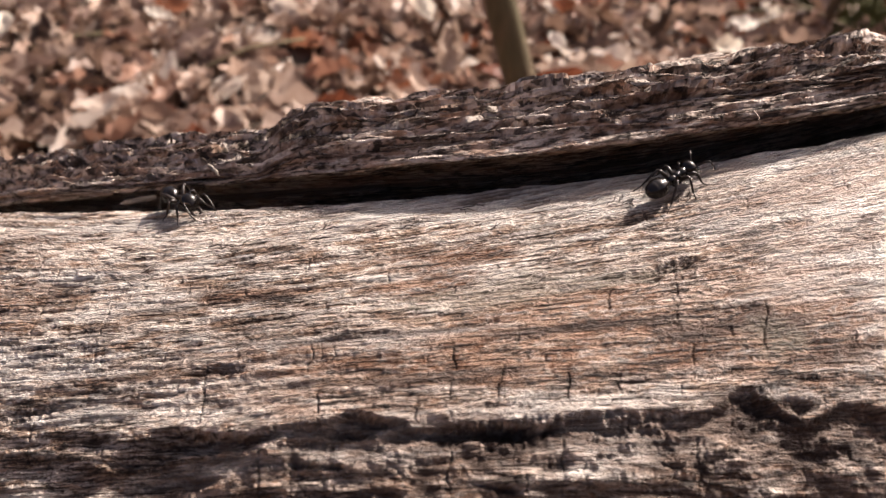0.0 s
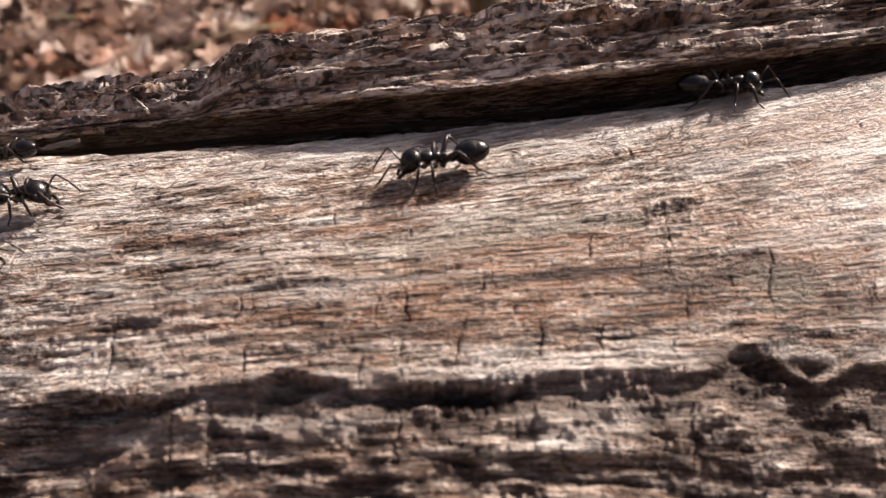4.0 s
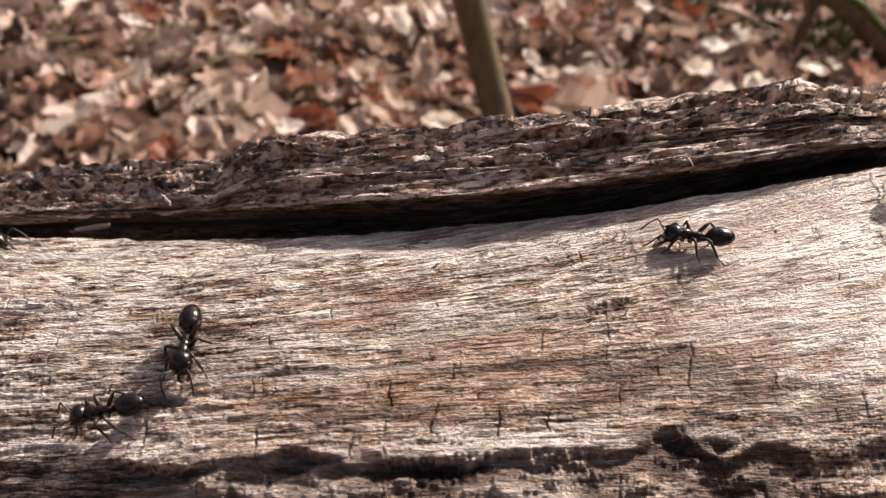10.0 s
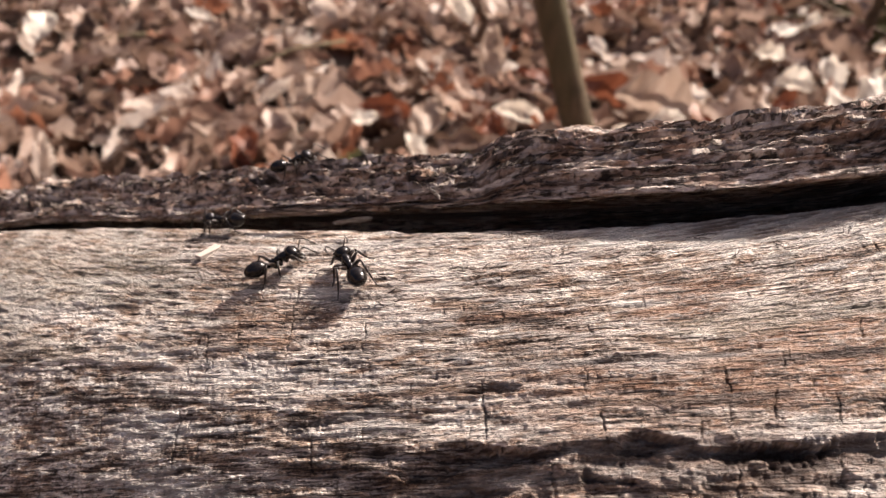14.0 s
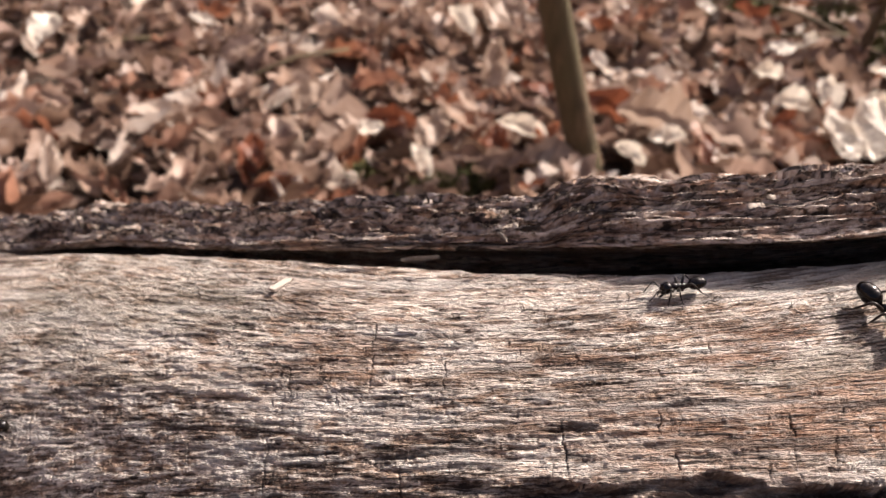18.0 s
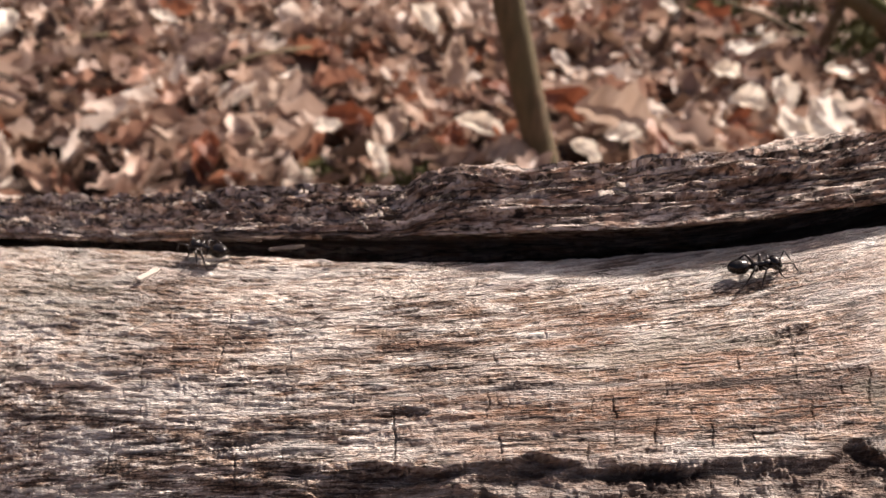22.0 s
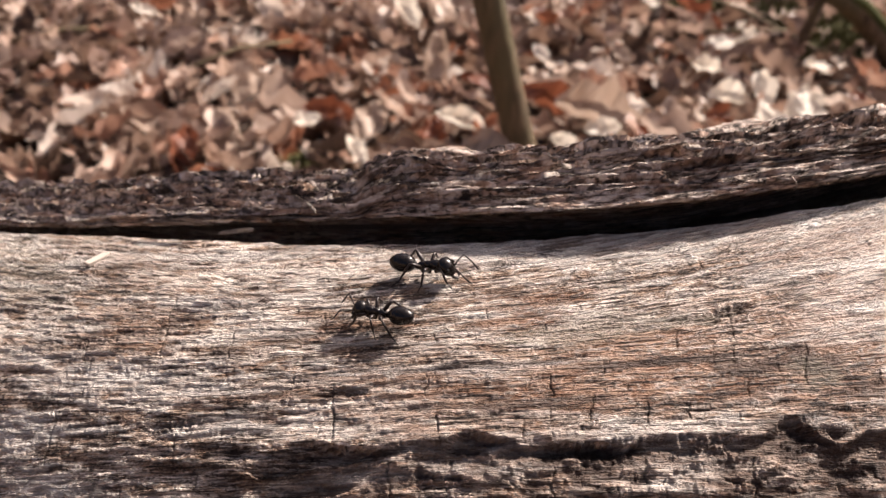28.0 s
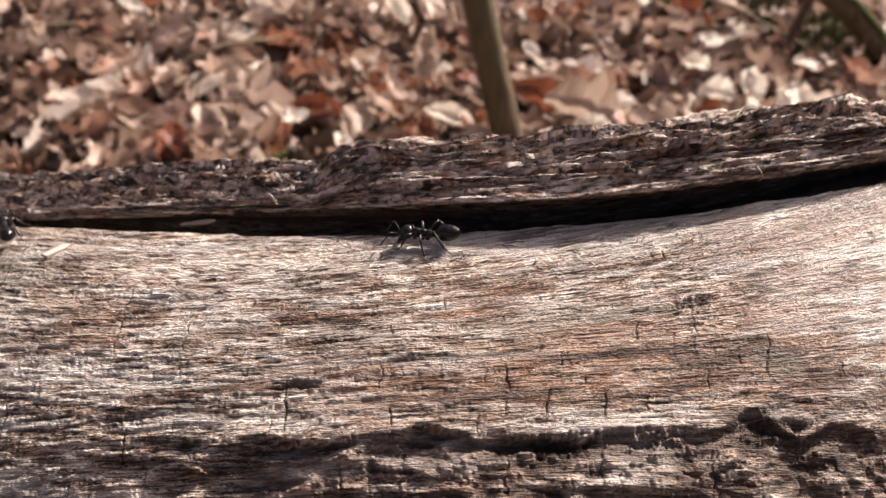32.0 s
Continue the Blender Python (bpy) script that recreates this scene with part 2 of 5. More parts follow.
def grid_mesh(name, P, uv, material, closed=False, wear_shade=None):
    """A sheet from an array of places [columns, rows, 3]; closed: the rows run round."""
    nx, nv = P.shape[:2]
    i = np.arange(nx * nv).reshape(nx, nv)
    if closed:
        i = np.concatenate([i, i[:, :1]], 1)
    quads = np.stack([i[:-1, :-1], i[1:, :-1], i[1:, 1:], i[:-1, 1:]], -1).reshape(-1, 4)
    me = bpy.data.meshes.new(name)
    me.vertices.add(nx * nv)
    me.vertices.foreach_set("co", P.astype(np.float32).ravel())
    me.loops.add(quads.size)
    me.loops.foreach_set("vertex_index", quads.astype(np.int32).ravel())
    me.polygons.add(len(quads))
    me.polygons.foreach_set("loop_start", np.arange(0, quads.size, 4, dtype=np.int32))
    me.update(calc_edges=True)
    layer = me.uv_layers.new(name="uv")
    layer.data.foreach_set("uv", uv.reshape(-1, 2)[quads.ravel()].astype(np.float32).ravel())
    if wear_shade is not None:
        att = me.attributes.new("wear_shade", "FLOAT_COLOR", "POINT")
        att.data.foreach_set("color", wear_shade.astype(np.float32).ravel())
    me.polygons.foreach_set("use_smooth", [True] * len(quads))
    me.materials.append(material)
    me.update()
    return me


def tube_data(points, radii, sides=8, flat=1.0):
    """Rings along a line of points; returns verts and faces, with closed ends."""
    verts, faces = [], []
    pts = [Vector(p) for p in points]
    for k, (p, r) in enumerate(zip(pts, radii)):
        way = (pts[min(k + 1, len(pts) - 1)] - pts[max(k - 1, 0)]).normalized()
        side = way.cross(Vector((0.1, 0.3, 1))).normalized()
        up = side.cross(way)
        for j in range(sides):
            a = 2 * math.pi * j / sides
            verts.append(p + side * (math.cos(a) * r) + up * (math.sin(a) * r * flat))
    for k in range(len(pts) - 1):
        for j in range(sides):
            a, b = k * sides + j, k * sides + (j + 1) % sides
            faces.append((a, b, b + sides, a + sides))
    faces.append(tuple(range(sides - 1, -1, -1)))
    faces.append(tuple(range((len(pts) - 1) * sides, len(pts) * sides)))
    return verts, faces


def blob_data(centre, radii, rings=12, sides=16, taper=0.0, groove=0.0, bands=0):
    """An egg shape along x: taper narrows its front, bands cut rings into it."""
    verts, faces = [], []
    for i in range(rings + 1):
        a = math.pi * i / rings
        cx, s = math.cos(a), max(math.sin(a), 0.02)
        s *= 1 - taper * cx
        if bands:
            s *= 1 - groove * max(0.0, math.cos(bands * a * 2)) ** 12
        for j in range(sides):
            b = 2 * math.pi * j / sides
            verts.append((centre[0] + radii[0] * cx, centre[1] + radii[1] * s * math.cos(b), centre[2] + radii[2] * s * math.sin(b)))
    for i in range(rings):
        for j in range(sides):
            a, b = i * sides + j, i * sides + (j + 1) % sides
            faces.append((a, a + sides, b + sides, b))
    faces.append(tuple(range(sides)))
    faces.append(tuple(range(rings * sides + sides - 1, rings * sides - 1, -1)))
    return verts, faces


def joined(*pieces):
    verts, faces = [], []
    for v, f in pieces:
        k = len(verts)
        verts += list(v)
        faces += [tuple(i + k for i in face) for face in f]
    return verts, faces


def part(name, me, parent, label=""):
    ob = new(name, me)
    ob.parent = parent
    return tagged(ob, label) if label else ob


# ---- the form of the log ----
def eased(xs, values, width=0.018):
    """A smooth curve through the bends of a line."""
    g = np.linspace(-1.3, 1.3, 2601)
    v = np.interp(g, xs, values)
    k = np.exp(-0.5 * (np.arange(-60, 61) * 0.001 / width) ** 2)
    v = np.convolve(np.pad(v, 60, "edge"), k / k.sum(), "valid")
    return lambda x: np.interp(x, g, v)


BENDS = [-1.2, -0.4, -0.15, -0.1, -0.05, 0, 0.05, 0.09, 0.3, 1.2]
crest_y = eased(BENDS, [0.205, 0.190, 0.160, 0.134, 0.110, 0.105, 0.118, 0.135, 0.165, 0.19])
crest_z = eased(BENDS, [0.16, 0.206, 0.2608, 0.2755, 0.2885, 0.2975, 0.3012, 0.305, 0.315, 0.33])
lip_y = eased([-1.2, -0.4, -0.15, -0.12, -0.068, -0.036, 0, 0.03, 0.05, 0.09, 0.3, 1.2], [0.225, 0.208, 0.176, 0.157, 0.134, 0.121, 0.106, 0.107, 0.111, 0.126, 0.156, 0.18])


crack_y = eased([-1.2, -0.4, -0.153, -0.116, -0.085, -0.059, -0.0316, -0.0169, 0.0021, 0.0212, 0.0369, 0.0503, 0.0673, 0.1, 0.3, 1.2], [0.215, 0.196, 0.164, 0.149, 0.1345, 0.1232, 0.1118, 0.1084, 0.1065, 0.1071, 0.1085, 0.1118, 0.1155, 0.124, 0.154, 0.18], 0.008)


def crack_depth(x, y):
    """How far the open crack under the strip falls below the log's top."""
    a = np.clip((y - crack_y(x)) / 0.0022, 0, 1)
    b = np.clip((lip_y(x) + 0.029 - y) / 0.006, 0, 1)
    return 0.011 * a * a * (3 - 2 * a) * b * np.clip((x + 0.19) / 0.07, 0.25, 1)


def log_z(x, y):
    return crest_z(x) - (7.3 + 11 * np.clip(x, -0.11, 0.06) - 1.8 * np.exp(-(((x + 0.002) / 0.03) ** 2))) * (y - crest_y(x)) ** 2


def grown(nx, nv, dx, dv, lx, lv, seed):
    """Random relief, drawn out lx along the grain and lv across it, of unit spread."""
    rng = np.random.default_rng(seed)
    fx, fv = np.fft.fftfreq(nx, dx)[:, None], np.fft.rfftfreq(nv, dv)[None, :]
    f = np.fft.irfft2(np.fft.rfft2(rng.standard_normal((nx, nv))) * np.exp(-2.0 * ((fx * lx) ** 2 + (fv * lv) ** 2)), s=(nx, nv))
    return (f - f.mean()) / f.std()


LEDGE_X = [-0.16, -0.131, -0.10, -0.0468, -0.0383, -0.0307, -0.0240, -0.0164, -0.0097, -0.0031, -0.0006, 0.0019, 0.0083, 0.0127, 0.0146, 0.0224, 0.0323, 0.0368, 0.0422, 0.06, 0.12]
LEDGE_V = [0.50, 0.475, 0.45, 0.452, 0.429, 0.420, 0.398, 0.396, 0.391, 0.371, 0.362, 0.379, 0.369, 0.344, 0.367, 0.364, 0.361, 0.393, 0.378, 0.38, 0.40]
# cross checks: x at the upper end, x at the lower end, v from, v to
CHECKS = [(2.5, 2.6, 0.44, 0.40), (3.0, 3.1, 0.517, 0.46), (16.4, 16.2, 0.45, 0.395), (32.1, 31.3, 0.61, 0.525), (-20.4, -19.5, 0.39, 0.27), (2.2, 2.4, 0.335, 0.24),
          (15.5, 15.3, 0.345, 0.25), (31.8, 31.2, 0.35, 0.26), (43.3, 41.9, 0.556, 0.462), (32.9, 32.4, 0.49, 0.44), (8.7, 8.2, 0.465, 0.40), (-15.2, -15.1, 0.556, 0.49)]
CHECKS_LEFT = [(-29.1, -28.2, 0.55, 0.42), (23.3, 22.5, 0.61, 0.554), (-101.8, -100.2, 0.748, 0.684), (-91.5, -90.5, 0.55, 0.485), (-107.6, -106, 0.576, 0.51), (-116.5, -114.7, 0.543, 0.46),
               (-76.6, -75.5, 0.55, 0.44), (-59.5, -58.6, 0.857, 0.646), (-46.3, -46.4, 0.73, 0.645), (-131.3, -128.5, 0.624, 0.549), (-98.9, -98, 0.514, 0.45), (-74.2, -73.4, 0.712, 0.631), (-13.1, -13, 0.45, 0.376), (-53.2, -51.9, 0.48, 0.39)]
# stains: kind (0 red-brown, 1 dark, 2 grey, at the right also painted sun sheen, 3 green), x and v of the middle, half
# sizes
STAINS = [(0, 2.0, 0.745, 11, 0.052), (0, -3.8, 0.66, 7, 0.03), (0, -25.5, 0.702, 9.5, 0.036), (0, 0.9, 0.664, 6, 0.05), (0, -65, 0.735, 12.6, 0.10), (0, 1.4, 0.735, 5.3, 0.05),
          (1, 33.0, 0.643, 3.8, 0.014), (1, -27.0, 0.525, 3.3, 0.015), (1, -54.6, 0.488, 3.4, 0.018), (1, 42.0, 0.52, 2.8, 0.035), (1, 35, 0.507, 7, 0.016), (1, 53, 0.462, 7, 0.017)]
# the last row, at the left end, is soft shade put into the colour
STAINS_AND_LIGHT = [(1, -37, 0.689, 8, 0.02), (1, 37.8, 0.389, 4.6, 0.027), (1, -94.4, 0.581, 7, 0.013), (1, -47.1, 0.668, 3.5, 0.025), (1, -30.4, 0.532, 4.6, 0.012), (3, 9.7, 0.60, 3.7, 0.022),
               (0, 25, 0.49, 34, 0.07), (0, 20, 0.44, 30, 0.03), (3, 45.6, 0.486, 2.6, 0.02), (3, 42.4, 0.49, 3.5, 0.03), (2, -14.4, 0.547, 19, 0.05), (2, 16, 0.93, 40, 0.05), (2, 62, 0.76, 22, 0.13), (2, 45, 0.88, 20, 0.06), (2, 48, 0.56, 8, 0.06), (2, 68, 0.58, 17, 0.16), (0, 42, 0.62, 26, 0.10), (0, 12, 0.52, 24, 0.05), (3, 16, 0.62, 18, 0.05), (0, 55, 0.78, 20, 0.06), (0, 15, 0.50, 60, 0.11), (1, 0, 0.45, 22, 0.014), (1, 22, 0.53, 14, 0.010), (1, -8, 0.56, 12, 0.009), (0, -16, 0.46, 18, 0.035), (3, -118, 0.86, 42, 0.20)]


def base_y(x):
    return 0.045 + 0.13 * np.clip(-x, 0, 0.25) + 0.03 * np.clip(x - 0.01, 0, 0.2)


def grain(x, v):
    """From shares of the way between y = 0.045 and the crest to shares from the grain's own base line."""
    y = 0.045 + v * (crest_y(x) - 0.045)
    return (y - base_y(x)) / (crest_y(x) - base_y(x))


STAINS_LOWER = [(1, 35.4, 0.518, 8.5, 0.009), (0, 26.7, 0.484, 9.0, 0.017), (1, 45.4, 0.507, 4.0, 0.020), (0, 49.8, 0.476, 7.2, 0.046), (0, 62.7, 0.427, 6.6, 0.032), (1, 62.1, 0.436, 5.0, 0.011), (1, 52.7, 0.457, 4.0, 0.010)]
# hollows rotted out of the lower front, shade painted in: x in millimetres, share of the way up, half sizes
HOLLOWS = [(-35.0, 0.331, 5.7, 0.013), (-31.9, 0.280, 6.9, 0.012), (-28.2, 0.349, 8.3, 0.014), (-38.5, 0.236, 2.3, 0.019), (-15.2, 0.299, 1.3, 0.015), (-11.5, 0.286, 1.3, 0.012), (-8.8, 0.356, 3.5, 0.018), (-18.2, 0.241, 2.3, 0.011),
           (-25.1, 0.207, 4.0, 0.009), (-6.9, 0.239, 4.5, 0.005), (-0.8, 0.208, 4.4, 0.016), (8.6, 0.351, 4.7, 0.015), (5.5, 0.348, 7.5, 0.017)]
HOLLOWS_MORE = [(21.8, 0.352, 10.1, 0.010), (7.8, 0.261, 3.0, 0.008), (28.6, 0.304, 1.7, 0.007), (34.7, 0.306, 2.4, 0.007), (46.0, 0.304, 3.3, 0.006), (18.4, 0.237, 13.6, 0.008), (40.4, 0.247, 7.8, 0.006), (38.0, 0.385, 2.2, 0.016), (40.6, 0.368, 2.0, 0.012),
                (44.5, 0.386, 1.9, 0.009), (14.3, 0.211, 2.4, 0.007), (31.6, 0.219, 5.1, 0.008), (33.0, 0.640, 3.4, 0.009), (-54.6, 0.432, 3.0, 0.013), (-27.0, 0.495, 2.8, 0.010)]


def build_log():
    dx, dv = 0.00014, 0.0038
    xm = np.arange(-0.150, 0.104, dx)
    nx, vm = len(xm), np.arange(0.14, 1.14, dv)
    nv = len(vm)
    dm = dv * 0.062
    X, V = np.meshgrid(xm, vm, indexing="ij")
    n = lambda lx, lv, s: grown(nx, nv, dx, dm, lx, lv, s)
    terrace = lambda q, k: np.floor(q) + np.clip((q - np.floor(q)) * k, 0, 1)
    fine, mid, wide, hard = n(0.0032, 0.00024, 1), n(0.007, 0.0010, 2), n(0.022, 0.0050, 3), n(0.0050, 0.00030, 4)
    cross, rag, plate, chip = n(0.0006, 0.0005, 5), n(0.0042, 0.006, 6), n(0.012, 0.0012, 7), n(0.0040, 0.0006, 10)
    h = 0.00004 * fine + 0.00004 * mid + 0.00012 * wide + 0.000014 * cross
    h -= 0.00016 * np.clip(hard - 1.15, 0, 1.2)
    # torn layers: long thin ones and small flakes
    h += 0.000055 * (terrace(plate * 2.0 + 0.15 * cross, 6) - plate * 1.6)
    h += 0.000045 * terrace(chip * 1.5 + 0.25 * cross, 7)
    # the worn-through layer along the lower front
    ledge = grain(X, np.interp(X, LEDGE_X, LEDGE_V)) + 0.005 * rag + 0.0012 * cross + 0.005 * mid
    under = np.clip((ledge - V) / 0.010, 0, 1) * np.interp(X, [-0.075, -0.058, -0.042], [0.12, 0.3, 1])
    rise = np.exp(-np.clip(V - ledge, 0, 1) / 0.02) * (V >= ledge)
    amount = 0.55 + 0.45 * np.clip(0.5 + 0.7 * np.interp(X, [-0.2, -0.06, -0.045, -0.03, -0.012, 0.0, 0.013, 0.016, 0.034, 0.04, 0.06, 0.12], [-0.7, -0.7, -0.2, 0.5, 0.0, 0.7, 0.9, 0.1, 0.4, 0.9, 0.2, 0.0]), 0, 1)
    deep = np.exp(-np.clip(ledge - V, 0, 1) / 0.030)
    h -= under * amount * (0.0005 + 0.0012 * deep * np.clip(0.7 + 0.5 * wide, 0.15, 1.3))
    h += rise * 0.0002 * amount - under * 0.007 * np.clip(ledge - V, 0, 0.3) * np.interp(X, [-0.075, -0.04, 0.05], [0.2, 1, 1])
    # rotten terraces and lumps below it
    lump, shelf = n(0.0028, 0.0013, 31), n(0.010, 0.0022, 32)
    h += under * (0.00026 * terrace(shelf * 1.5 + 0.3 * lump + 0.1 * cross, 4) + 0.00010 * np.clip(lump, -1.5, 2.5) + 0.00003 * fine)
    # dark rotten wood with painted shade, strongest right under the ledge's lip
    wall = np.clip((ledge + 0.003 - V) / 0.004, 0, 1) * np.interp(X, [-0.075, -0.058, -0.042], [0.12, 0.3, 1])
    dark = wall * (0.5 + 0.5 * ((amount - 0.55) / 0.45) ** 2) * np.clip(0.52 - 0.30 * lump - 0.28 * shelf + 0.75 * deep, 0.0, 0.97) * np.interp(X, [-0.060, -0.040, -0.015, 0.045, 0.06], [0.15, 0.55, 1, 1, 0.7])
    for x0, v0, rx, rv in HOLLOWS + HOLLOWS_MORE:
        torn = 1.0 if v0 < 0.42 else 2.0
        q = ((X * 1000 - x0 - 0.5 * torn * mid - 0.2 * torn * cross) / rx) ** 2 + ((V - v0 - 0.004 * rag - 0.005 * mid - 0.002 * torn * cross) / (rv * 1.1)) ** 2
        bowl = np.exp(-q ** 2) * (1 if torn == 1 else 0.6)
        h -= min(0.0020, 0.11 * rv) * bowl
        # the bowl's shade is put into the colour besides its depth
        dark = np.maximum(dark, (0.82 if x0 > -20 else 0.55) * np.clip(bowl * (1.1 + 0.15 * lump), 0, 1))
    bend = n(0.004, 0.0022, 8)
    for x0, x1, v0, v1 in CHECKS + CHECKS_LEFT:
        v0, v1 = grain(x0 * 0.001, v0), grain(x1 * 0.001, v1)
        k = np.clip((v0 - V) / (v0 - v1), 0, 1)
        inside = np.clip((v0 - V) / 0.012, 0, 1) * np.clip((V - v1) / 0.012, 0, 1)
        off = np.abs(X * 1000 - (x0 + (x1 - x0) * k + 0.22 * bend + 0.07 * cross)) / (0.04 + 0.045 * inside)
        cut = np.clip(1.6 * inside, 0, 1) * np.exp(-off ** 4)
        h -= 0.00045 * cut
        # each check is darkened along its cut
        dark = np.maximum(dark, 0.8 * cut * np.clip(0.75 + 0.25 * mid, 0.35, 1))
    # short hair checks all over the lower half
    rng = np.random.default_rng(11)
    for _ in range(170):
        x0, v0 = rng.uniform(-150, 90), rng.uniform(0.26, 0.82)
        size = rng.uniform(0.015, 0.05)
        k0, k1 = np.searchsorted(xm, ((x0 - 2) / 1000, (x0 + 2) / 1000))
        if k1 - k0 < 3:
            continue
        Xs, Vs = X[k0:k1], V[k0:k1]
        w = np.exp(-((Xs * 1000 - x0 - 0.25 * bend[k0:k1] - 0.06 * cross[k0:k1]) / 0.085) ** 4) * np.clip((v0 - Vs) / 0.008, 0, 1) * np.clip((Vs - v0 + size) / 0.008, 0, 1)
        h[k0:k1] -= 0.0003 * w
        dark[k0:k1] = np.maximum(dark[k0:k1], rng.uniform(0.3, 0.8) * w)
    wear_shade = np.zeros((nx, nv, 4))
    for kind, x0, v0, rx, rv in STAINS + STAINS_AND_LIGHT + STAINS_LOWER:
        v0 = grain(x0 * 0.001, v0)
        q = ((X * 1000 - x0) / rx + 0.25 * mid) ** 2 + ((V - v0) / rv + 0.25 * wide) ** 2
        wear_shade[..., kind] = np.maximum(wear_shade[..., kind], np.clip(1.25 - q, 0, 1) * (0.7 if kind == 0 and 11 < rx < 50 else 1))
    wear_shade[..., 0] = np.maximum(wear_shade[..., 0], 0.8 * rise * np.interp(X, [-0.045, -0.02], [0, 1]))
    wear_shade[..., 0] = np.maximum(wear_shade[..., 0], 0.75 * under * np.clip(0.8 + 0.3 * mid, 0, 1) * np.interp(X, [-0.055, -0.028], [0.5, 1]))
    wear_shade[..., 0] = np.maximum(wear_shade[..., 0], 0.5 * np.clip(wide * 0.6 + plate * 0.6 - 0.4, 0, 1))
    # fine slits get darker where the relief is cut
    wear_shade[..., 1] = np.maximum(np.maximum(wear_shade[..., 1] * 0.72, dark), 0.5 * np.clip(hard - 1.2, 0, 1))
    wear_shade[..., 2] = np.maximum(wear_shade[..., 2], np.clip(n(0.02, 0.004, 9) - 0.5, 0, 1) * 0.8)
    # tone follows the relief: raised flakes paler, low ones browner and darker
    skin = terrace(chip * 1.5 + 0.3 * cross, 5) + 0.6 * terrace(plate * 2.0 + 0.15 * cross, 6) + 0.5 * fine
    wear_shade[..., 2] = np.maximum(wear_shade[..., 2], 0.8 * np.clip(skin * 0.5 - 0.75, 0, 1) * (1 - 0.6 * under))
    wear_shade[..., 0] = np.maximum(wear_shade[..., 0], 0.6 * np.clip(-skin * 0.6 - 0.35, 0, 1))
    wear_shade[..., 1] = np.maximum(wear_shade[..., 1], 0.6 * np.clip(-skin * 0.5 - 1.0, 0, 1))
    h *= np.clip((X + 0.149) / 0.008, 0, 1) * np.clip((0.1035 - X) / 0.006, 0, 1)

    # full length and full round: plain beyond the worn top and under the strip
    xl = -0.150 - np.cumsum(np.geomspace(0.003, 0.13, 24))
    xr = 0.104 + np.cumsum(np.geomspace(0.003, 0.13, 24))
    xs = np.concatenate([xl[::-1], xm, xr])
    left, right = len(xl), len(xr)
    va = np.concatenate([vm, np.linspace(vm[-1] + 0.01, 1.80, 24)])
    H = np.pad(h * np.clip((1.135 - V) / 0.02, 0, 1), ((left, right), (0, 24)))
    wear_shade = np.pad(wear_shade, ((left, right), (0, 24), (0, 0)), mode="edge")
    XX, VV = np.meshgrid(xs, va, indexing="ij")
    Y = base_y(XX) + VV * (crest_y(XX) - base_y(XX))
    Z = log_z(XX, Y)
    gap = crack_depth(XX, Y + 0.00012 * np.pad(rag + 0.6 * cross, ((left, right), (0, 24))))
    # shade of the open crack painted into the colour, darker with its depth
    wear_shade[..., 1] = np.maximum(wear_shade[..., 1], np.clip(gap / 0.004, 0, 0.85))
    Z = Z - gap
    tilt = 2 * 6.8 * (crest_y(XX) - Y)
    norm = np.sqrt(1 + tilt ** 2)
    top = np.stack([XX, Y - H * tilt / norm, Z + H / norm], -1)
    k = len(xs)
    y0, z0, y1, z1 = Y[:, :1], Z[:, :1], Y[:, -1:], Z[:, -1:]
    s = z0 / 0.27
    yb = np.maximum(0.305, y1 + 0.015)
    front = [(y0 - 0.022, z0 - 0.022), (y0 - 0.045, z0 - 0.065), (y0 - 0.055, z0 - 0.12 * s), (y0 - 0.045, z0 * 0.30), (y0 - 0.01, z0 * 0.08), (y0 + 0.07, z0 * 0 - 0.012), (yb - 0.07, z1 * 0.03), (yb - 0.02, z1 * 0.16), (yb, z1 * 0.34), (yb - 0.004, z1 * 0.52), (0.6 * yb + 0.4 * y1, z1 * 0.78), (0.25 * yb + 0.75 * y1, z1 * 0.93)]
    rough = np.random.default_rng(5)
    skirt = np.stack([np.stack([xs[:, None], a + 0 * z0, b + 0 * z0], -1)[:, 0] for a, b in front], 1)
    wave = rough.normal(0, 1, (len(front), 3, 3))
    for j in range(len(front)):
        for a, b, c in wave[j]:
            skirt[:, j, 1] += 0.0018 * a * np.sin(xs * (18 + 9 * b) + 3 * c)
            skirt[:, j, 2] += 0.0012 * b * np.sin(xs * (25 + 9 * a) + 5 * c)
    P = np.concatenate([top[:, ::-1], skirt], 1)
    rows = P.shape[1]
    along = np.concatenate([VV[:, ::-1] * 0.075, np.full((k, len(front)), 0.0) - np.arange(1, len(front) + 1)[None, :] * 0.04], 1)
    uv = np.stack([np.repeat(xs[:, None], rows, 1), along], -1)
    wear_shade = np.concatenate([wear_shade[:, ::-1], np.zeros((k, len(front), 4))], 1)
    wear_shade[:, len(va):, 1] = 0.25
    log = tagged(new("fallen_log"), "weathered grey fallen log with cracked grain and a raised strip", "log")
    part("log_body", grid_mesh("log_body", P, uv, WOOD, closed=True, wear_shade=wear_shade), log)
    for ring, way in ((P[0], 1), (P[-1], -1)):
        rim = [tuple(p) for p in ring[::12]]
        mid_point = tuple(np.mean(rim, 0))
        k = len(rim)
        cap = [(i, (i + 1) % k, k)[::way] for i in range(k)]
        part("log_end", mesh_of("log_end", rim + [mid_point], cap, PALE, [(p[1], p[2]) for p in rim + [mid_point]], smooth=False), log, "rough broken end of the log")
    return log


LOG = build_log()
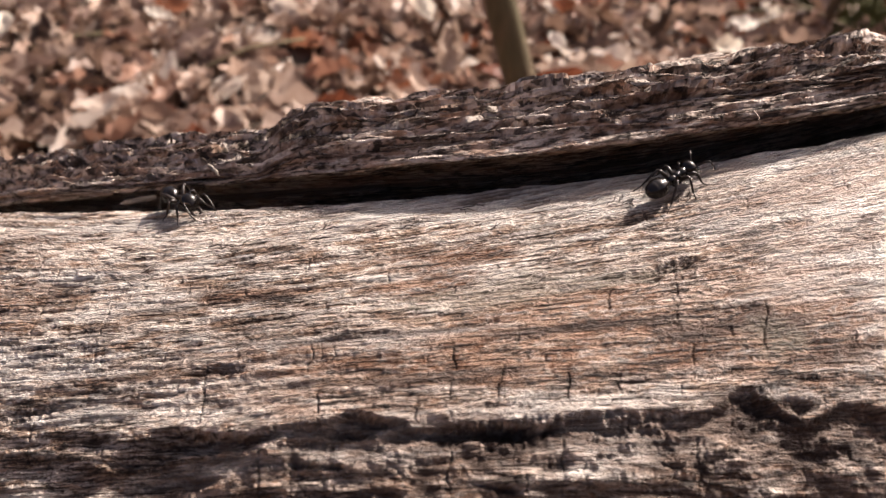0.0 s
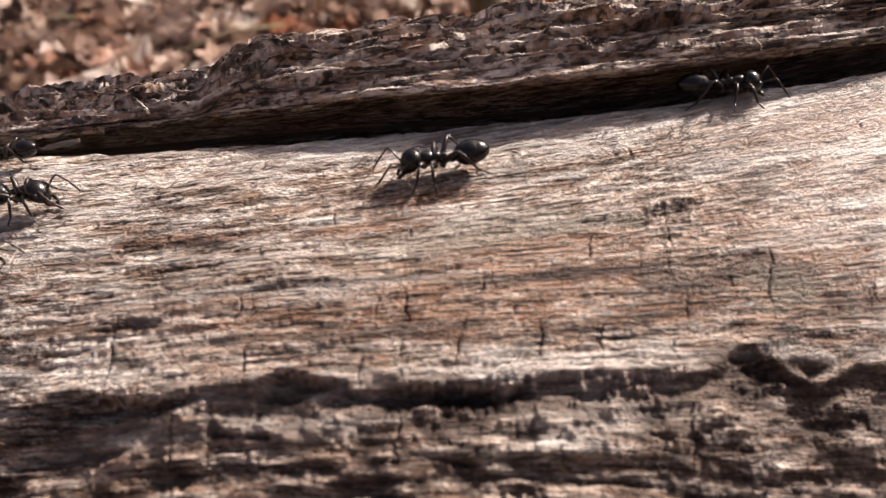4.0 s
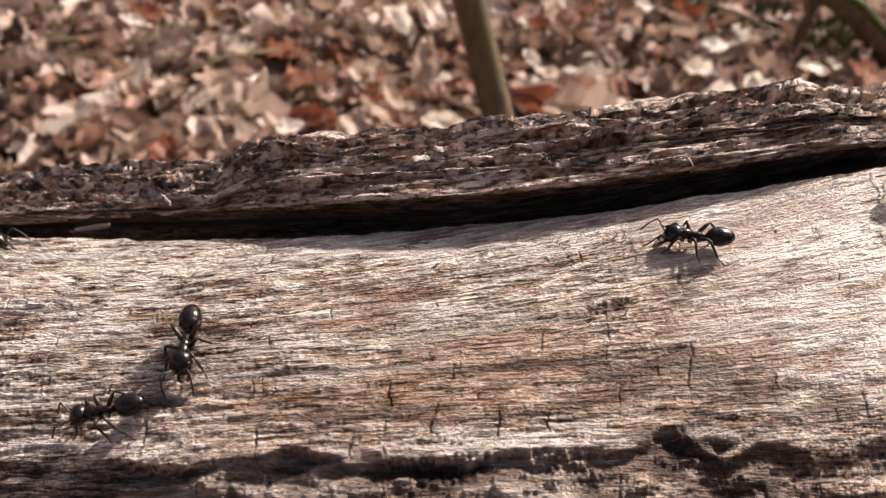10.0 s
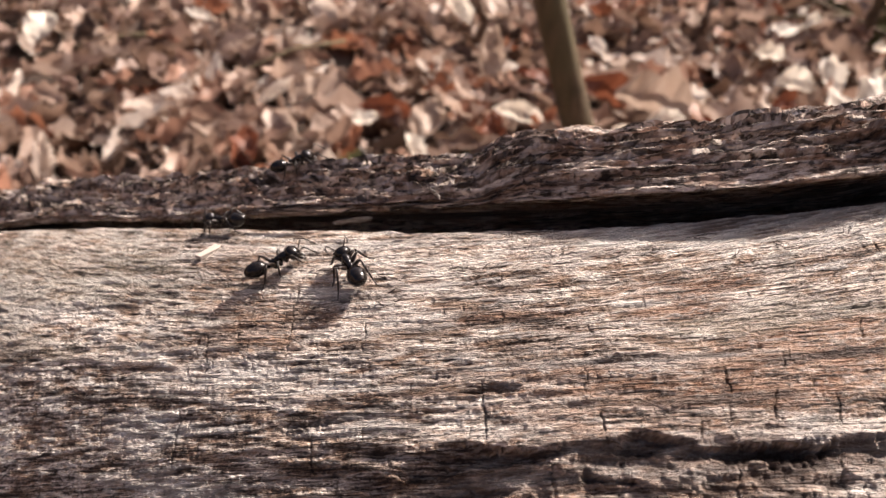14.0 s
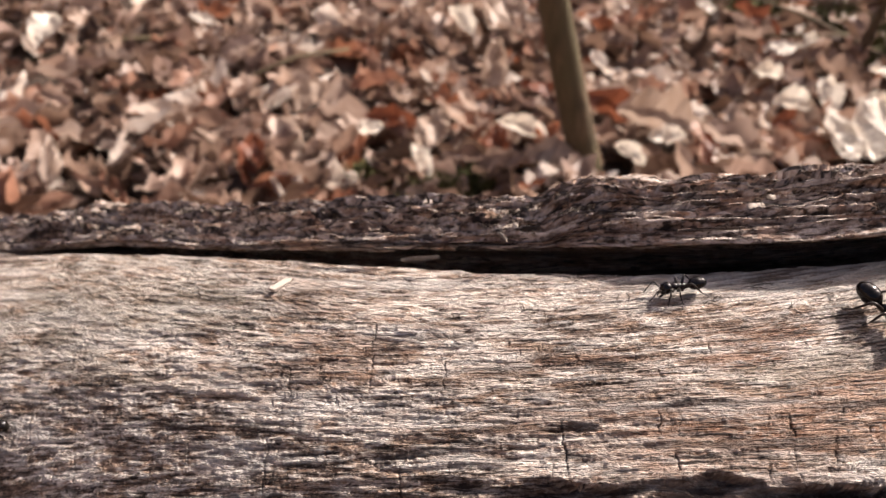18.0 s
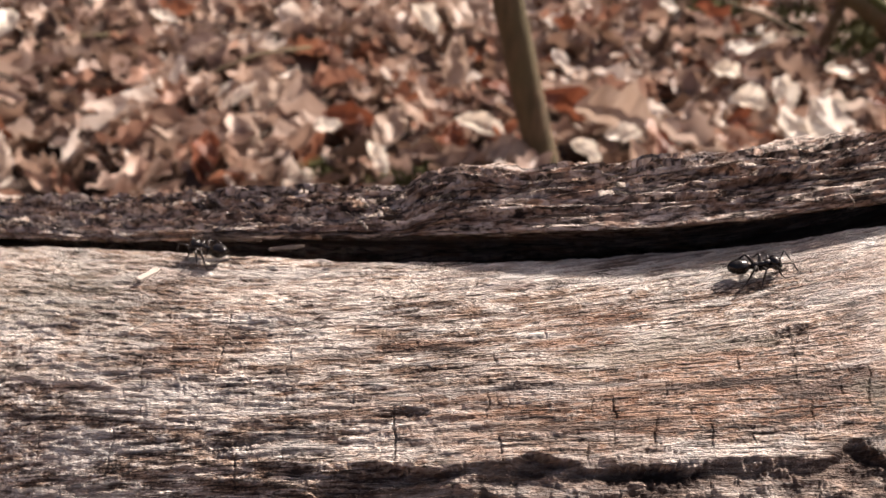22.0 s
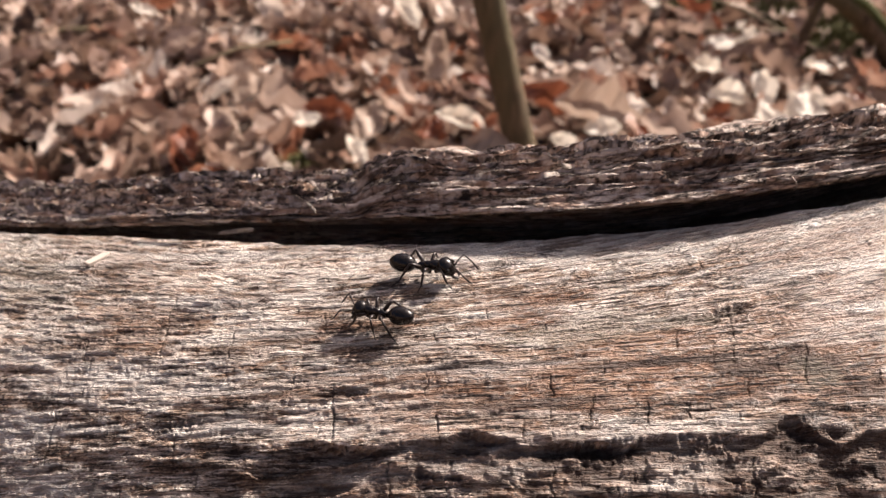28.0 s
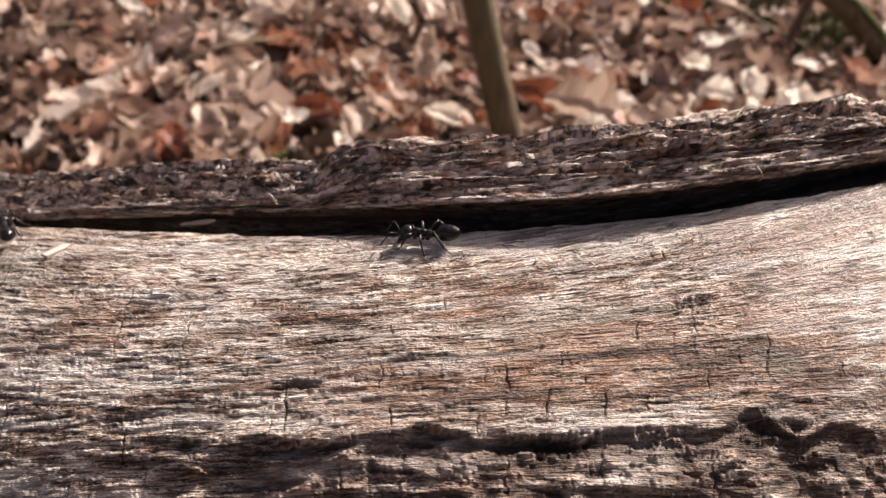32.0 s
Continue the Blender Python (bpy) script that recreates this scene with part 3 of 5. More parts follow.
LIP_X = [-0.4, -0.164, -0.12, -0.0875, -0.07, -0.048, -0.03, -0.02, -0.01, 0, 0.01, 0.02, 0.03, 0.045, 0.06, 0.09, 0.3]
LIP_Z = [0.206, 0.2515, 0.2662, 0.2758, 0.281, 0.288, 0.293, 0.296, 0.2985, 0.3008, 0.3022, 0.3035, 0.304, 0.3047, 0.3049, 0.305, 0.31]
TOP_X = [-0.4, -0.171, -0.125, -0.09, -0.0643, -0.05, -0.0315, -0.0290, -0.0262, -0.0205, -0.0098, 0, 0.01, 0.02, 0.03, 0.0418, 0.053, 0.0654, 0.074, 0.084, 0.1, 0.3]
TOP_Z = [0.212, 0.2545, 0.2695, 0.2797, 0.2882, 0.2917, 0.2963, 0.2972, 0.2998, 0.3030, 0.3050, 0.307, 0.3082, 0.310, 0.3108, 0.3115, 0.3125, 0.3125, 0.3120, 0.310, 0.311, 0.316]


STRIP_FACE = {}


def build_strip():
    dx = 0.00034
    xs = np.arange(-0.30, 0.26, dx)
    nx, nr = len(xs), 150
    lz, tz = np.interp(xs, LIP_X, LIP_Z), np.interp(xs, TOP_X, TOP_Z)
    ly = lip_y(xs)
    steep = np.interp(xs, [-0.045, -0.03, -0.015, 0.022, 0.042, 0.08], [1, 0.8, 0, 0, 0.85, 1])
    bulge = steep * np.interp(xs, [0.0, 0.04], [0.8, 0.0])
    fore = ly - 0.0013 + 0.0014 * steep
    back = log_z(xs, ly + 0.034) - 0.004
    tz = tz + 0.0005
    tall = tz - lz
    pts = [(ly + 0.0120, np.minimum(log_z(xs, ly + 0.010) - 0.004, lz - 0.004)), (ly + 0.0048, lz + 0.0010), (fore + 0.0014, lz + 0.0001), (fore - 0.0003, lz + 0.15 * tall + 0.0002), (ly + 0.0003 - 0.0015 * bulge, lz + 0.34 * tall), (ly + 0.0025 - 0.0038 * bulge, lz + 0.5 * tall),
           (ly + 0.0064 - 0.0026 * steep, lz + 0.74 * tall), (ly + 0.0092, tz - 0.0006), (ly + 0.0125, tz), (ly + 0.0165, tz - 0.0010), (ly + 0.025, tz - 0.006), (ly + 0.034, back), (ly + 0.020, back - 0.003)]
    poly = np.stack([np.stack(p, -1) for p in pts + pts[:1]], 1)
    step = np.linalg.norm(np.diff(poly, axis=1), axis=2).mean(0)
    at = np.concatenate([[0], np.cumsum(step)])
    # closer rows on the face that shows
    dense = np.sort(np.concatenate([np.linspace(at[1], at[9], nr * 4 // 5, endpoint=False), np.linspace(at[9], at[-1], nr // 5, endpoint=False), np.linspace(0, at[1], 4, endpoint=False)]))
    sec = np.stack([np.array([np.interp(dense, at, poly[i, :, c]) for i in range(nx)]) for c in (0, 1)], -1)
    ns = sec.shape[1]
    tang = np.roll(sec, -1, 1) - np.roll(sec, 1, 1)
    tang /= np.linalg.norm(tang, axis=2, keepdims=True) + 1e-12
    nrm = np.stack([-tang[..., 1], tang[..., 0]], -1)
    ds = step.sum() / ns
    n = lambda lx, ls, s: grown(nx, ns, dx, ds, lx, ls, s)
    fine, mid, plate, rag, chunk = n(0.0045, 0.00030, 21), n(0.010, 0.0006, 22), n(0.014, 0.0010, 23), n(0.0009, 0.0006, 24), n(0.007, 0.0022, 25)
    steps = plate * 2.0 + 0.09 * rag
    layer = np.floor(steps) + np.clip((steps - np.floor(steps)) * 7, 0, 1)
    h = 0.00010 * fine + 0.00018 * mid + 0.00042 * layer + 0.00003 * rag + 0.00032 * chunk
    h -= 0.0008 * np.clip(n(0.006, 0.0004, 26) + 0.2 * rag - 1.0, 0, 1.3)
    face = ((dense > at[2]) & (dense < at[10]))[None, :] * 1.0
    h *= (0.25 + 0.75 * face) * np.interp(dense, [at[2], at[4], at[5], at[6]], [0.2, 0.3, 0.6, 1.0])[None, :]
    h -= np.interp(dense, [at[5], at[6], at[10], at[11]], [0, 0.0017, 0.0017, 0])[None, :]
    sec = sec + nrm * h[..., None]
    P = np.concatenate([np.repeat(xs[:, None, None], ns, 1), sec], -1)
    closing = np.clip(np.minimum(xs - xs[0], xs[-1] - xs) / 0.03, 0, 1)[:, None, None] ** 0.5
    P[..., 1:] = P[..., 1:].mean(1, keepdims=True) * (1 - closing) + P[..., 1:] * closing
    uv = np.stack([np.repeat(xs[:, None], ns, 1), np.repeat(dense[None, :], nx, 0)], -1)
    out = np.concatenate([np.zeros((nx, ns, 1)), nrm], -1)
    STRIP_FACE.update(P=P, N=out, low=int(np.searchsorted(dense, at[4])), high=int(np.searchsorted(dense, at[9])), x0=xs[0], dx=dx, ds=float(dense[60] - dense[59]))
    strip = part("wood_strip", grid_mesh("wood_strip", P[:, ::-1], uv[:, ::-1], SHELL, closed=True), LOG, "dark split strip of old outer wood")
    return strip


STRIP = build_strip()


def flake(P, N, i, j, long, tall, ds, lift, thick, rng, material):
    """A torn flake that follows the surface P, its far edge lifted; long and tall in steps of the sheet."""
    verts, faces, uv = [], [], []
    lean, n = rng.uniform(-0.5, 0.5) * tall, 9
    for a in range(n):
        f = 2 * a / (n - 1) - 1
        w = tall * max(0.12, (1 - abs(f) ** 2.4) ** 0.5) * rng.uniform(0.65, 1.1)
        for b, edge in ((-1, 0.0), (0, 0.5), (1, 1.0)):
            ii = min(max(int(i + f * long + rng.uniform(-0.05, 0.05) * long), 0), P.shape[0] - 1)
            jj = min(max(int(j + lean * f + b * w * 0.5), 0), P.shape[1] - 1)
            p, q = Vector(P[ii, jj]), Vector(N[ii, jj])
            up = 0.00008 + lift * edge * (1 - 0.5 * f * f) + rng.uniform(-0.00005, 0.00005)
            verts += [p + q * up, p + q * (up - thick)]
            uv += [(p.x, jj * ds), (p.x, jj * ds + 0.002)]
    at = lambda a, b, k: (a * 3 + b) * 2 + k
    for a in range(n - 1):
        for b in (0, 1):
            faces.append((at(a, b, 0), at(a + 1, b, 0), at(a + 1, b + 1, 0), at(a, b + 1, 0)))
            faces.append((at(a, b, 1), at(a, b + 1, 1), at(a + 1, b + 1, 1), at(a + 1, b, 1)))
        faces.append((at(a, 0, 0), at(a, 0, 1), at(a + 1, 0, 1), at(a + 1, 0, 0)))
        faces.append((at(a, 2, 0), at(a + 1, 2, 0), at(a + 1, 2, 1), at(a, 2, 1)))
    for a, way in ((0, 1), (n - 1, -1)):
        for b in (0, 1):
            faces.append((at(a, b, 0), at(a, b + 1, 0), at(a, b + 1, 1), at(a, b, 1))[::way])
    return mesh_of("flake", verts, faces, material, uv, smooth=False)


def build_flakes():
    """Layers of crust on the strip."""
    rng = random.Random(61)
    g = STRIP_FACE
    for _ in range(190):
        x = rng.uniform(-0.135, 0.098)
        j = g["low"] + (g["high"] - g["low"]) * rng.uniform(0.28, 1.0)
        if x < -0.035 and not -0.072 < x < -0.055:
            j = max(j, 0.45 * g["low"] + 0.55 * g["high"])
        long, tall = rng.uniform(0.0016, 0.0070), rng.uniform(0.0004, 0.0010)
        me = flake(g["P"], g["N"], (x - g["x0"]) / g["dx"], j, long / g["dx"], tall / g["ds"], g["ds"], rng.uniform(0.00005, 0.0003), rng.uniform(0.0002, 0.0004), rng, SHELL)
        part("flake", me, STRIP)


build_flakes()


def sliver(name, points, width, thick, material, label, seed=0):
    """A flat splinter along a line, with frayed ends."""
    rng = random.Random(seed)
    n = 9
    verts, faces, uv = [], [], []
    pts = [Vector(p) for p in points]
    for i in range(n):
        t = i / (n - 1) * (len(pts) - 1)
        k = min(int(t), len(pts) - 2)
        p = pts[k].lerp(pts[k + 1], t - k)
        w = width * (0.35 + 0.65 * math.sin(math.pi * (0.12 + 0.76 * i / (n - 1)))) * rng.uniform(0.75, 1.15)
        for a, b in ((-1, -0.5), (-0.6, 0.5), (0.5, 0.6), (1, -0.4), (0.3, -0.8)):
            verts.append(p + Vector((rng.gauss(0, 0.08) * width, b * thick * 0.5, a * w * 0.5)))
            uv.append((i * 0.0015, a * 0.002))
    for i in range(n - 1):
        for j in range(5):
            a, b = i * 5 + j, i * 5 + (j + 1) % 5
            faces.append((a, b, b + 5, a + 5))
    faces += [(4, 3, 2, 1, 0), tuple(range(n * 5 - 5, n * 5))]
    return mesh_of(name, verts, faces, material, uv, smooth=False)


part("splinter", sliver("splinter", [(-0.0562, 0.1248, 0.2862), (-0.0524, 0.1232, 0.2878), (-0.0485, 0.1216, 0.2892)], 0.0012, 0.0008, PALE, "", 1), LOG, "pale loose splinter below the strip")
part("splinter", sliver("splinter", [(-0.0080, 0.1090, 0.3036), (-0.003, 0.1080, 0.3048), (0.0026, 0.1072, 0.3056)], 0.0008, 0.0006, SHELL, "", 2), LOG, "thin torn splinter on the strip")
part("splinter", sliver("splinter", [(-0.072, 0.1310, 0.2850), (-0.064, 0.1275, 0.2872), (-0.0575, 0.1250, 0.2884)], 0.0014, 0.0010, SHELL, "", 3), LOG, "torn grey splinter on the strip")
part("splinter", sliver("splinter", [(-0.0376, 0.1192, 0.2964), (-0.0366, 0.1185, 0.2960), (-0.0358, 0.1183, 0.2951)], 0.0010, 0.0009, PALE, "", 4), LOG, "small torn nub")
for hx, hz in ((0.0470, 0.3076), (0.0590, 0.3074)):
    hv, hf = tube_data([(hx, 0.1110 + (hx - 0.047) * 0.6, hz + 0.0006), (hx + 0.0004, 0.1098 + (hx - 0.047) * 0.6, hz + 0.0002), (hx + 0.0007, 0.1096 + (hx - 0.047) * 0.6, hz - 0.0010), (hx + 0.0004, 0.1100 + (hx - 0.047) * 0.6, hz - 0.0016)], [0.00014, 0.00012, 0.0001, 0.00006], 6)
    part("fibre", mesh_of("fibre", hv, hf, SHELL), LOG, "frayed fibre hanging from the strip")
rng = random.Random(23)
DARK_FIBRE = plain("dark_fibre", (0.035, 0.024, 0.018), 0.8, 0.2)
for fx, fv in ((-30, 0.86), (-27, 0.84), (-3.5, 0.87), (-9.5, 0.88), (-33, 0.90), (-50, 0.90), (4, 0.90), (14, 0.86), (-17, 0.90), (26, 0.84), (-64, 0.86), (36, 0.80), (-44, 0.80), (9, 0.80)):
    pieces = []
    for _ in range(4):
        x0, a = fx * 0.001 + rng.uniform(-0.0014, 0.0014), rng.uniform(-1.2, 1.2)
        y0 = 0.045 + fv * (float(crest_y(fx * 0.001)) - 0.045) + rng.uniform(-0.001, 0.001)
        line = []
        for k in range(6):
            px, py = x0 + 0.0005 * k * math.cos(a), y0 + 0.0005 * k * math.sin(a)
            a += rng.uniform(-0.4, 0.4)
            line.append((px, py, float(log_z(px, py)) + 0.00012 + 0.00018 * math.sin(k * 0.63)))
        pieces.append(tube_data(line, [0.00003, 0.00005, 0.00006, 0.00006, 0.00004, 0.00002], 5))
    part("fibre", mesh_of("fibre", *joined(*pieces), DARK_FIBRE), LOG, "tangle of dark loose wood fibres")
cx, cy = -0.0803, 0.1224
cz = float(log_z(cx, cy))
chip = tagged(new("wood_chip", mesh_of("wood_chip", [(-0.0029, -0.0018, 0.0003), (-0.0011, -0.0028, 0.0004), (0.0026, 0.0012, 0.0006), (0.0027, 0.0027, 0.0007), (0.0008, 0.0026, 0.0006), (-0.0029, -0.0018, -0.0003), (-0.0011, -0.0028, -0.0003), (0.0026, 0.0012, -0.0002), (0.0027, 0.0027, -0.0002), (0.0008, 0.0026, -0.0003)], [(0, 1, 2, 3, 4), (9, 8, 7, 6, 5), (0, 5, 6, 1), (1, 6, 7, 2), (2, 7, 8, 3), (3, 8, 9, 4), (4, 9, 5, 0)], PALE, [(0, 0)] * 10, smooth=False)), "small pale chip of wood lying on the log", "wood chip")
chip.location = (cx, cy, cz + 0.0004)
chip.scale = (0.72, 0.72, 1.0)


# ---- ground ----
def build_ground():
    xs = np.concatenate([[-150, -40, -12, -5], np.linspace(-3, 3, 61), [5, 12, 40, 150]])
    ys = np.concatenate([[-150, -40, -12, -5, -2], np.linspace(-1, 4, 51), [6, 12, 40, 150]])
    X, Y = np.meshgrid(xs, ys, indexing="ij")
    near = np.exp(-((X / 4) ** 2 + ((Y - 1) / 4) ** 2))
    Z = -0.012 + 0.01 * near * (np.sin(X * 7.1 + Y * 3.3) * np.cos(Y * 5.7 - X * 2.1))
    ground = tagged(new("ground", grid_mesh("ground", np.stack([X, Y, Z], -1), np.stack([X, Y], -1), SOIL)), "brown woodland floor of leaf mould", "ground", kind="structure")
    return ground


build_ground()
# unseen brown ring, added to block low sky and make the fill light browner
ring = [(math.cos(a), math.sin(a)) for a in np.linspace(0, 2 * math.pi, 49)[:-1]]
bv = [(c * 28, 1 + q * 28, -1) for c, q in ring] + [(c * 30, 1 + q * 30, 11 + 2.5 * math.sin(i * 2.3)) for i, (c, q) in enumerate(ring)]
bf = [(i, (i + 1) % 48, 48 + (i + 1) % 48, 48 + i) for i in range(48)]
tagged(new("backdrop", mesh_of("backdrop", bv, bf, plain("unseen_woods", (0.16, 0.115, 0.085), 1.0, 0.0, 0.6, 0.8, 0.2))), "unseen brown wall in place of woods, added to cut and warm sky light", "woods", kind="structure")


def leaf_data(seed, long=0.06, wide=0.5, curl=0.4, lobes=0, crumple=0.05, n=11):
    """One dry leaf: blade on both sides of a midrib, curled, creased and torn at the edge."""
    rng = random.Random(seed)
    verts, faces, uv = [], [], []
    roll, bow, twist = rng.uniform(0.3, 1.5) * curl, rng.uniform(-0.8, 1.2) * curl, rng.uniform(-1.2, 1.2) * curl
    a1, a2, f1, f2 = rng.uniform(0, 6), rng.uniform(0, 6), rng.uniform(1.5, 3.5), rng.uniform(1.0, 2.5)
    for i in range(n):
        t = i / (n - 1)
        w = long * wide * 0.5 * (math.sin(math.pi * min(1, t * 0.93 + 0.05)) ** 0.75) * (1 + (0.34 * math.cos(lobes * math.pi * 2 * t) if lobes else 0))
        w = max(w, 0.0006)
        for k, side in enumerate((-1, -0.5, 0, 0.5, 1)):
            x, y = (t - 0.5) * long, side * w * rng.uniform(0.78, 1.15)
            a = roll * abs(side) ** 1.5 + twist * side * (t - 0.5)
            z = abs(y) * math.sin(a) * 1.3 + bow * long * 0.6 * (t - 0.5) ** 2
            z += crumple * long * (math.sin(a1 + f1 * 6.3 * t + side * 1.7) * abs(side) + 0.6 * math.sin(a2 + f2 * 6.3 * t - side * 3.1) + rng.uniform(-0.7, 0.7))
            verts.append((x, y * math.cos(a * 0.8), z))
            uv.append((x, y))
    for i in range(n - 1):
        for k in range(4):
            a = i * 5 + k
            faces.append((a, a + 5, a + 6, a + 1))
    return verts, faces, uv


def leaf_place(rng, x, y, level, flat):
    m = pose(x, y, level, math.degrees(rng.gauss(0, flat)), math.degrees(rng.gauss(0, flat)), rng.uniform(0, 360))
    return m


def build_litter(seed, label, count, n, spot):
    """Deep litter as one sheet of leaves; spot gives the place of the next leaf."""
    rng = random.Random(seed)
    shapes = [leaf_data(k, 1.0, 0.34 + 0.08 * (k % 4), 0.6 + 0.2 * (k % 5), (0, 0, 3, 0)[k % 4], 0.04, n) for k in range(16)]
    base = [np.array(v) for v, f, u in shapes]
    faces0 = np.array(shapes[0][1])
    verts, uvs = [], []
    for _ in range(count):
        x, y = spot(rng)
        leaf = rng.choice(base)
        size = 0.030 + 0.060 * rng.random() ** 1.4
        m = np.array(leaf_place(rng, x, y, rng.uniform(-0.010, 0.020), 0.42))
        verts.append(leaf * size @ m[:3, :3].T + m[:3, 3])
        uvs.append(leaf[:, :2] * size + (x, y))
    nv = len(base[0])
    faces = (faces0[None] + (np.arange(count) * nv)[:, None, None]).reshape(-1, 4)
    me = bpy.data.meshes.new("leaf_litter")
    V = np.concatenate(verts)
    me.vertices.add(len(V))
    me.vertices.foreach_set("co", V.astype(np.float32).ravel())
    me.loops.add(faces.size)
    me.loops.foreach_set("vertex_index", faces.astype(np.int32).ravel())
    me.polygons.add(len(faces))
    me.polygons.foreach_set("loop_start", np.arange(0, faces.size, 4, dtype=np.int32))
    me.update(calc_edges=True)
    layer = me.uv_layers.new(name="uv")
    layer.data.foreach_set("uv", np.concatenate(uvs)[faces.ravel()].astype(np.float32).ravel())
    me.polygons.foreach_set("use_smooth", [True] * len(faces))
    me.materials.append(LITTER)
    tagged(new("leaf_litter", me), label, "leaf litter", kind="stuff")


def around(rng):
    """A place round the log, off the deep patch behind it, thinning outwards."""
    while True:
        a = rng.uniform(0, 2 * math.pi)
        r = 4.2 * rng.random() ** 0.85 * (1 + 0.12 * math.sin(3 * a + 1) + 0.08 * math.sin(7 * a)) + abs(rng.gauss(0, 0.25))
        x, y = r * math.cos(a), 0.9 + r * math.sin(a)
        if not (abs(x) < 0.45 + 0.3 * y and 0.42 < y < 1.9) and not (-1.3 < x < 1.3 and 0.0 < y < 0.36):
            return x, y


def behind(rng):
    """A place in the deep litter behind the log, thinning to a ragged edge."""
    while True:
        x, y = rng.gauss(0.05, 0.85), 0.40 + 2.4 * rng.random() ** 1.25
        if abs(x) < (0.62 + 0.5 * y) * (1 + 0.25 * math.sin(5 * y + x)) or rng.random() < 0.15:
            return x, y


build_litter(4, "deep litter of dry brown and tan fallen leaves", 7600, 11, behind)
build_litter(6, "thinner litter of dry brown leaves round the log", 15000, 5, around)


def build_leaves():
    """The leaves on top that can be told apart."""
    rng = random.Random(9)
    kinds = []
    for s in range(12):
        v, f, u = leaf_data(40 + s, 0.066, 0.34 + 0.08 * (s % 4), 0.7 + 0.22 * (s % 5), (0, 0, 3)[s % 3])
        kinds.append(mesh_of("fallen_leaf", v, f, LEAF, u, smooth=False))
    for _ in range(280):
        y = rng.uniform(0.55, 1.35)
        x = rng.uniform(-0.55, 0.58) * y
        ob = tagged(new("fallen_leaf", rng.choice(kinds)), "dry curled brown leaf lying on the litter", "leaf", "fallen leaves")
        m = leaf_place(rng, x, y, rng.uniform(0.010, 0.026), 0.45)
        ob.matrix_world = m @ Matrix.Scale(rng.uniform(0.7, 1.15), 4)


build_leaves()


def build_marked_leaves():
    """Leaves that stand out: pale ones whose colour paints in sun glints, a rust-red one and a large upright one."""
    rows = [("pale", -0.634, 1.10, 0.06, 0.9), ("pale", -0.428, 1.16, 0.04, 0.6), ("pale", -0.546, 1.26, 0.05, 0.5), ("pale", -0.048, 1.165, 0.06, 0.8), ("tan", -0.221, 0.876, 0.055, 0.7), ("pale", -0.082, 0.693, 0.040, 0.6),
            ("pale", -0.141, 0.767, 0.03, 0.8), ("tan", -0.075, 0.779, 0.06, 0.7), ("tan", 0.013, 1.225, 0.09, 0.9), ("tan", 0.194, 1.236, 0.10, 0.7), ("pale", 0.336, 1.276, 0.032, 0.9), ("rust", 0.401, 1.21, 0.10, 0.5),
            ("pale", 0.384, 1.067, 0.062, 0.45), ("pale", 0.433, 1.101, 0.036, 0.7), ("pale", 0.332, 0.959, 0.042, 0.9), ("pale", 0.332, 0.865, 0.052, 0.8), ("pale", 0.376, 0.883, 0.050, 0.9), ("pale", 0.395, 0.800, 0.085, 0.9),
            ("pale", 0.350, 0.775, 0.075, 0.7), ("pale", 0.485, 0.973, 0.055, 0.5), ("tan", 0.33, 1.034, 0.06, 0.4), ("tan", 0.172, 0.81, 0.095, 0.85), ("pale", 0.168, 0.763, 0.040, 0.7), ("tan", 0.158, 0.956, 0.045, 0.6)]
    rows += [("tan", 0.239, 1.029, 0.05, 0.6), ("tan", -0.006, 0.96, 0.10, 0.45), ("pale", 0.019, 0.774, 0.052, 0.7), ("tan", 0.047, 0.723, 0.055, 0.8), ("pale", 0.123, 0.718, 0.035, 0.8), ("rust", 0.122, 0.845, 0.09, 0.6), ("rust", 0.206, 0.747, 0.05, 0.6),
             ("rust", 0.482, 0.866, 0.05, 0.6), ("rust", -0.012, 0.745, 0.05, 0.7), ("rust", 0.06, 0.90, 0.07, 0.5), ("rust", -0.12, 0.80, 0.06, 0.6), ("rust", 0.31, 0.82, 0.045, 0.7), ("rust", -0.25, 0.70, 0.06, 0.6)]
    rng = random.Random(77)
    rows = [(kind, x, y, 0.030 + (0.006 if kind == "pale" else 0), size, wide, rng.gauss(27, 5), rng.gauss(15, 5), rng.uniform(0, 360)) for kind, x, y, size, wide in rows]
    for k, (kind, x, y, z, size, wide, rx, ry, rz) in enumerate(rows):
        v, f, u = leaf_data(90 + k, size * 1.05, wide * 0.8, 0.55, 0, 0.045)
        ob = new("fallen_leaf", mesh_of("fallen_leaf", v, f, {"pale": GLINT_LEAF, "tan": TAN_LEAF, "rust": RED_LEAF}[kind], u, smooth=False))
        tagged(ob, {"pale": "curled dry leaf on the litter, coloured pale as a sun glint", "tan": "tan crumpled dry leaf on the litter", "rust": "rust-red dry leaf lying on the litter"}[kind], "leaf", "fallen leaves")
        ob.matrix_world = pose(x, y, z, rx, ry, 0) @ Matrix.Rotation(radians(rz), 4, "Z")


build_marked_leaves()


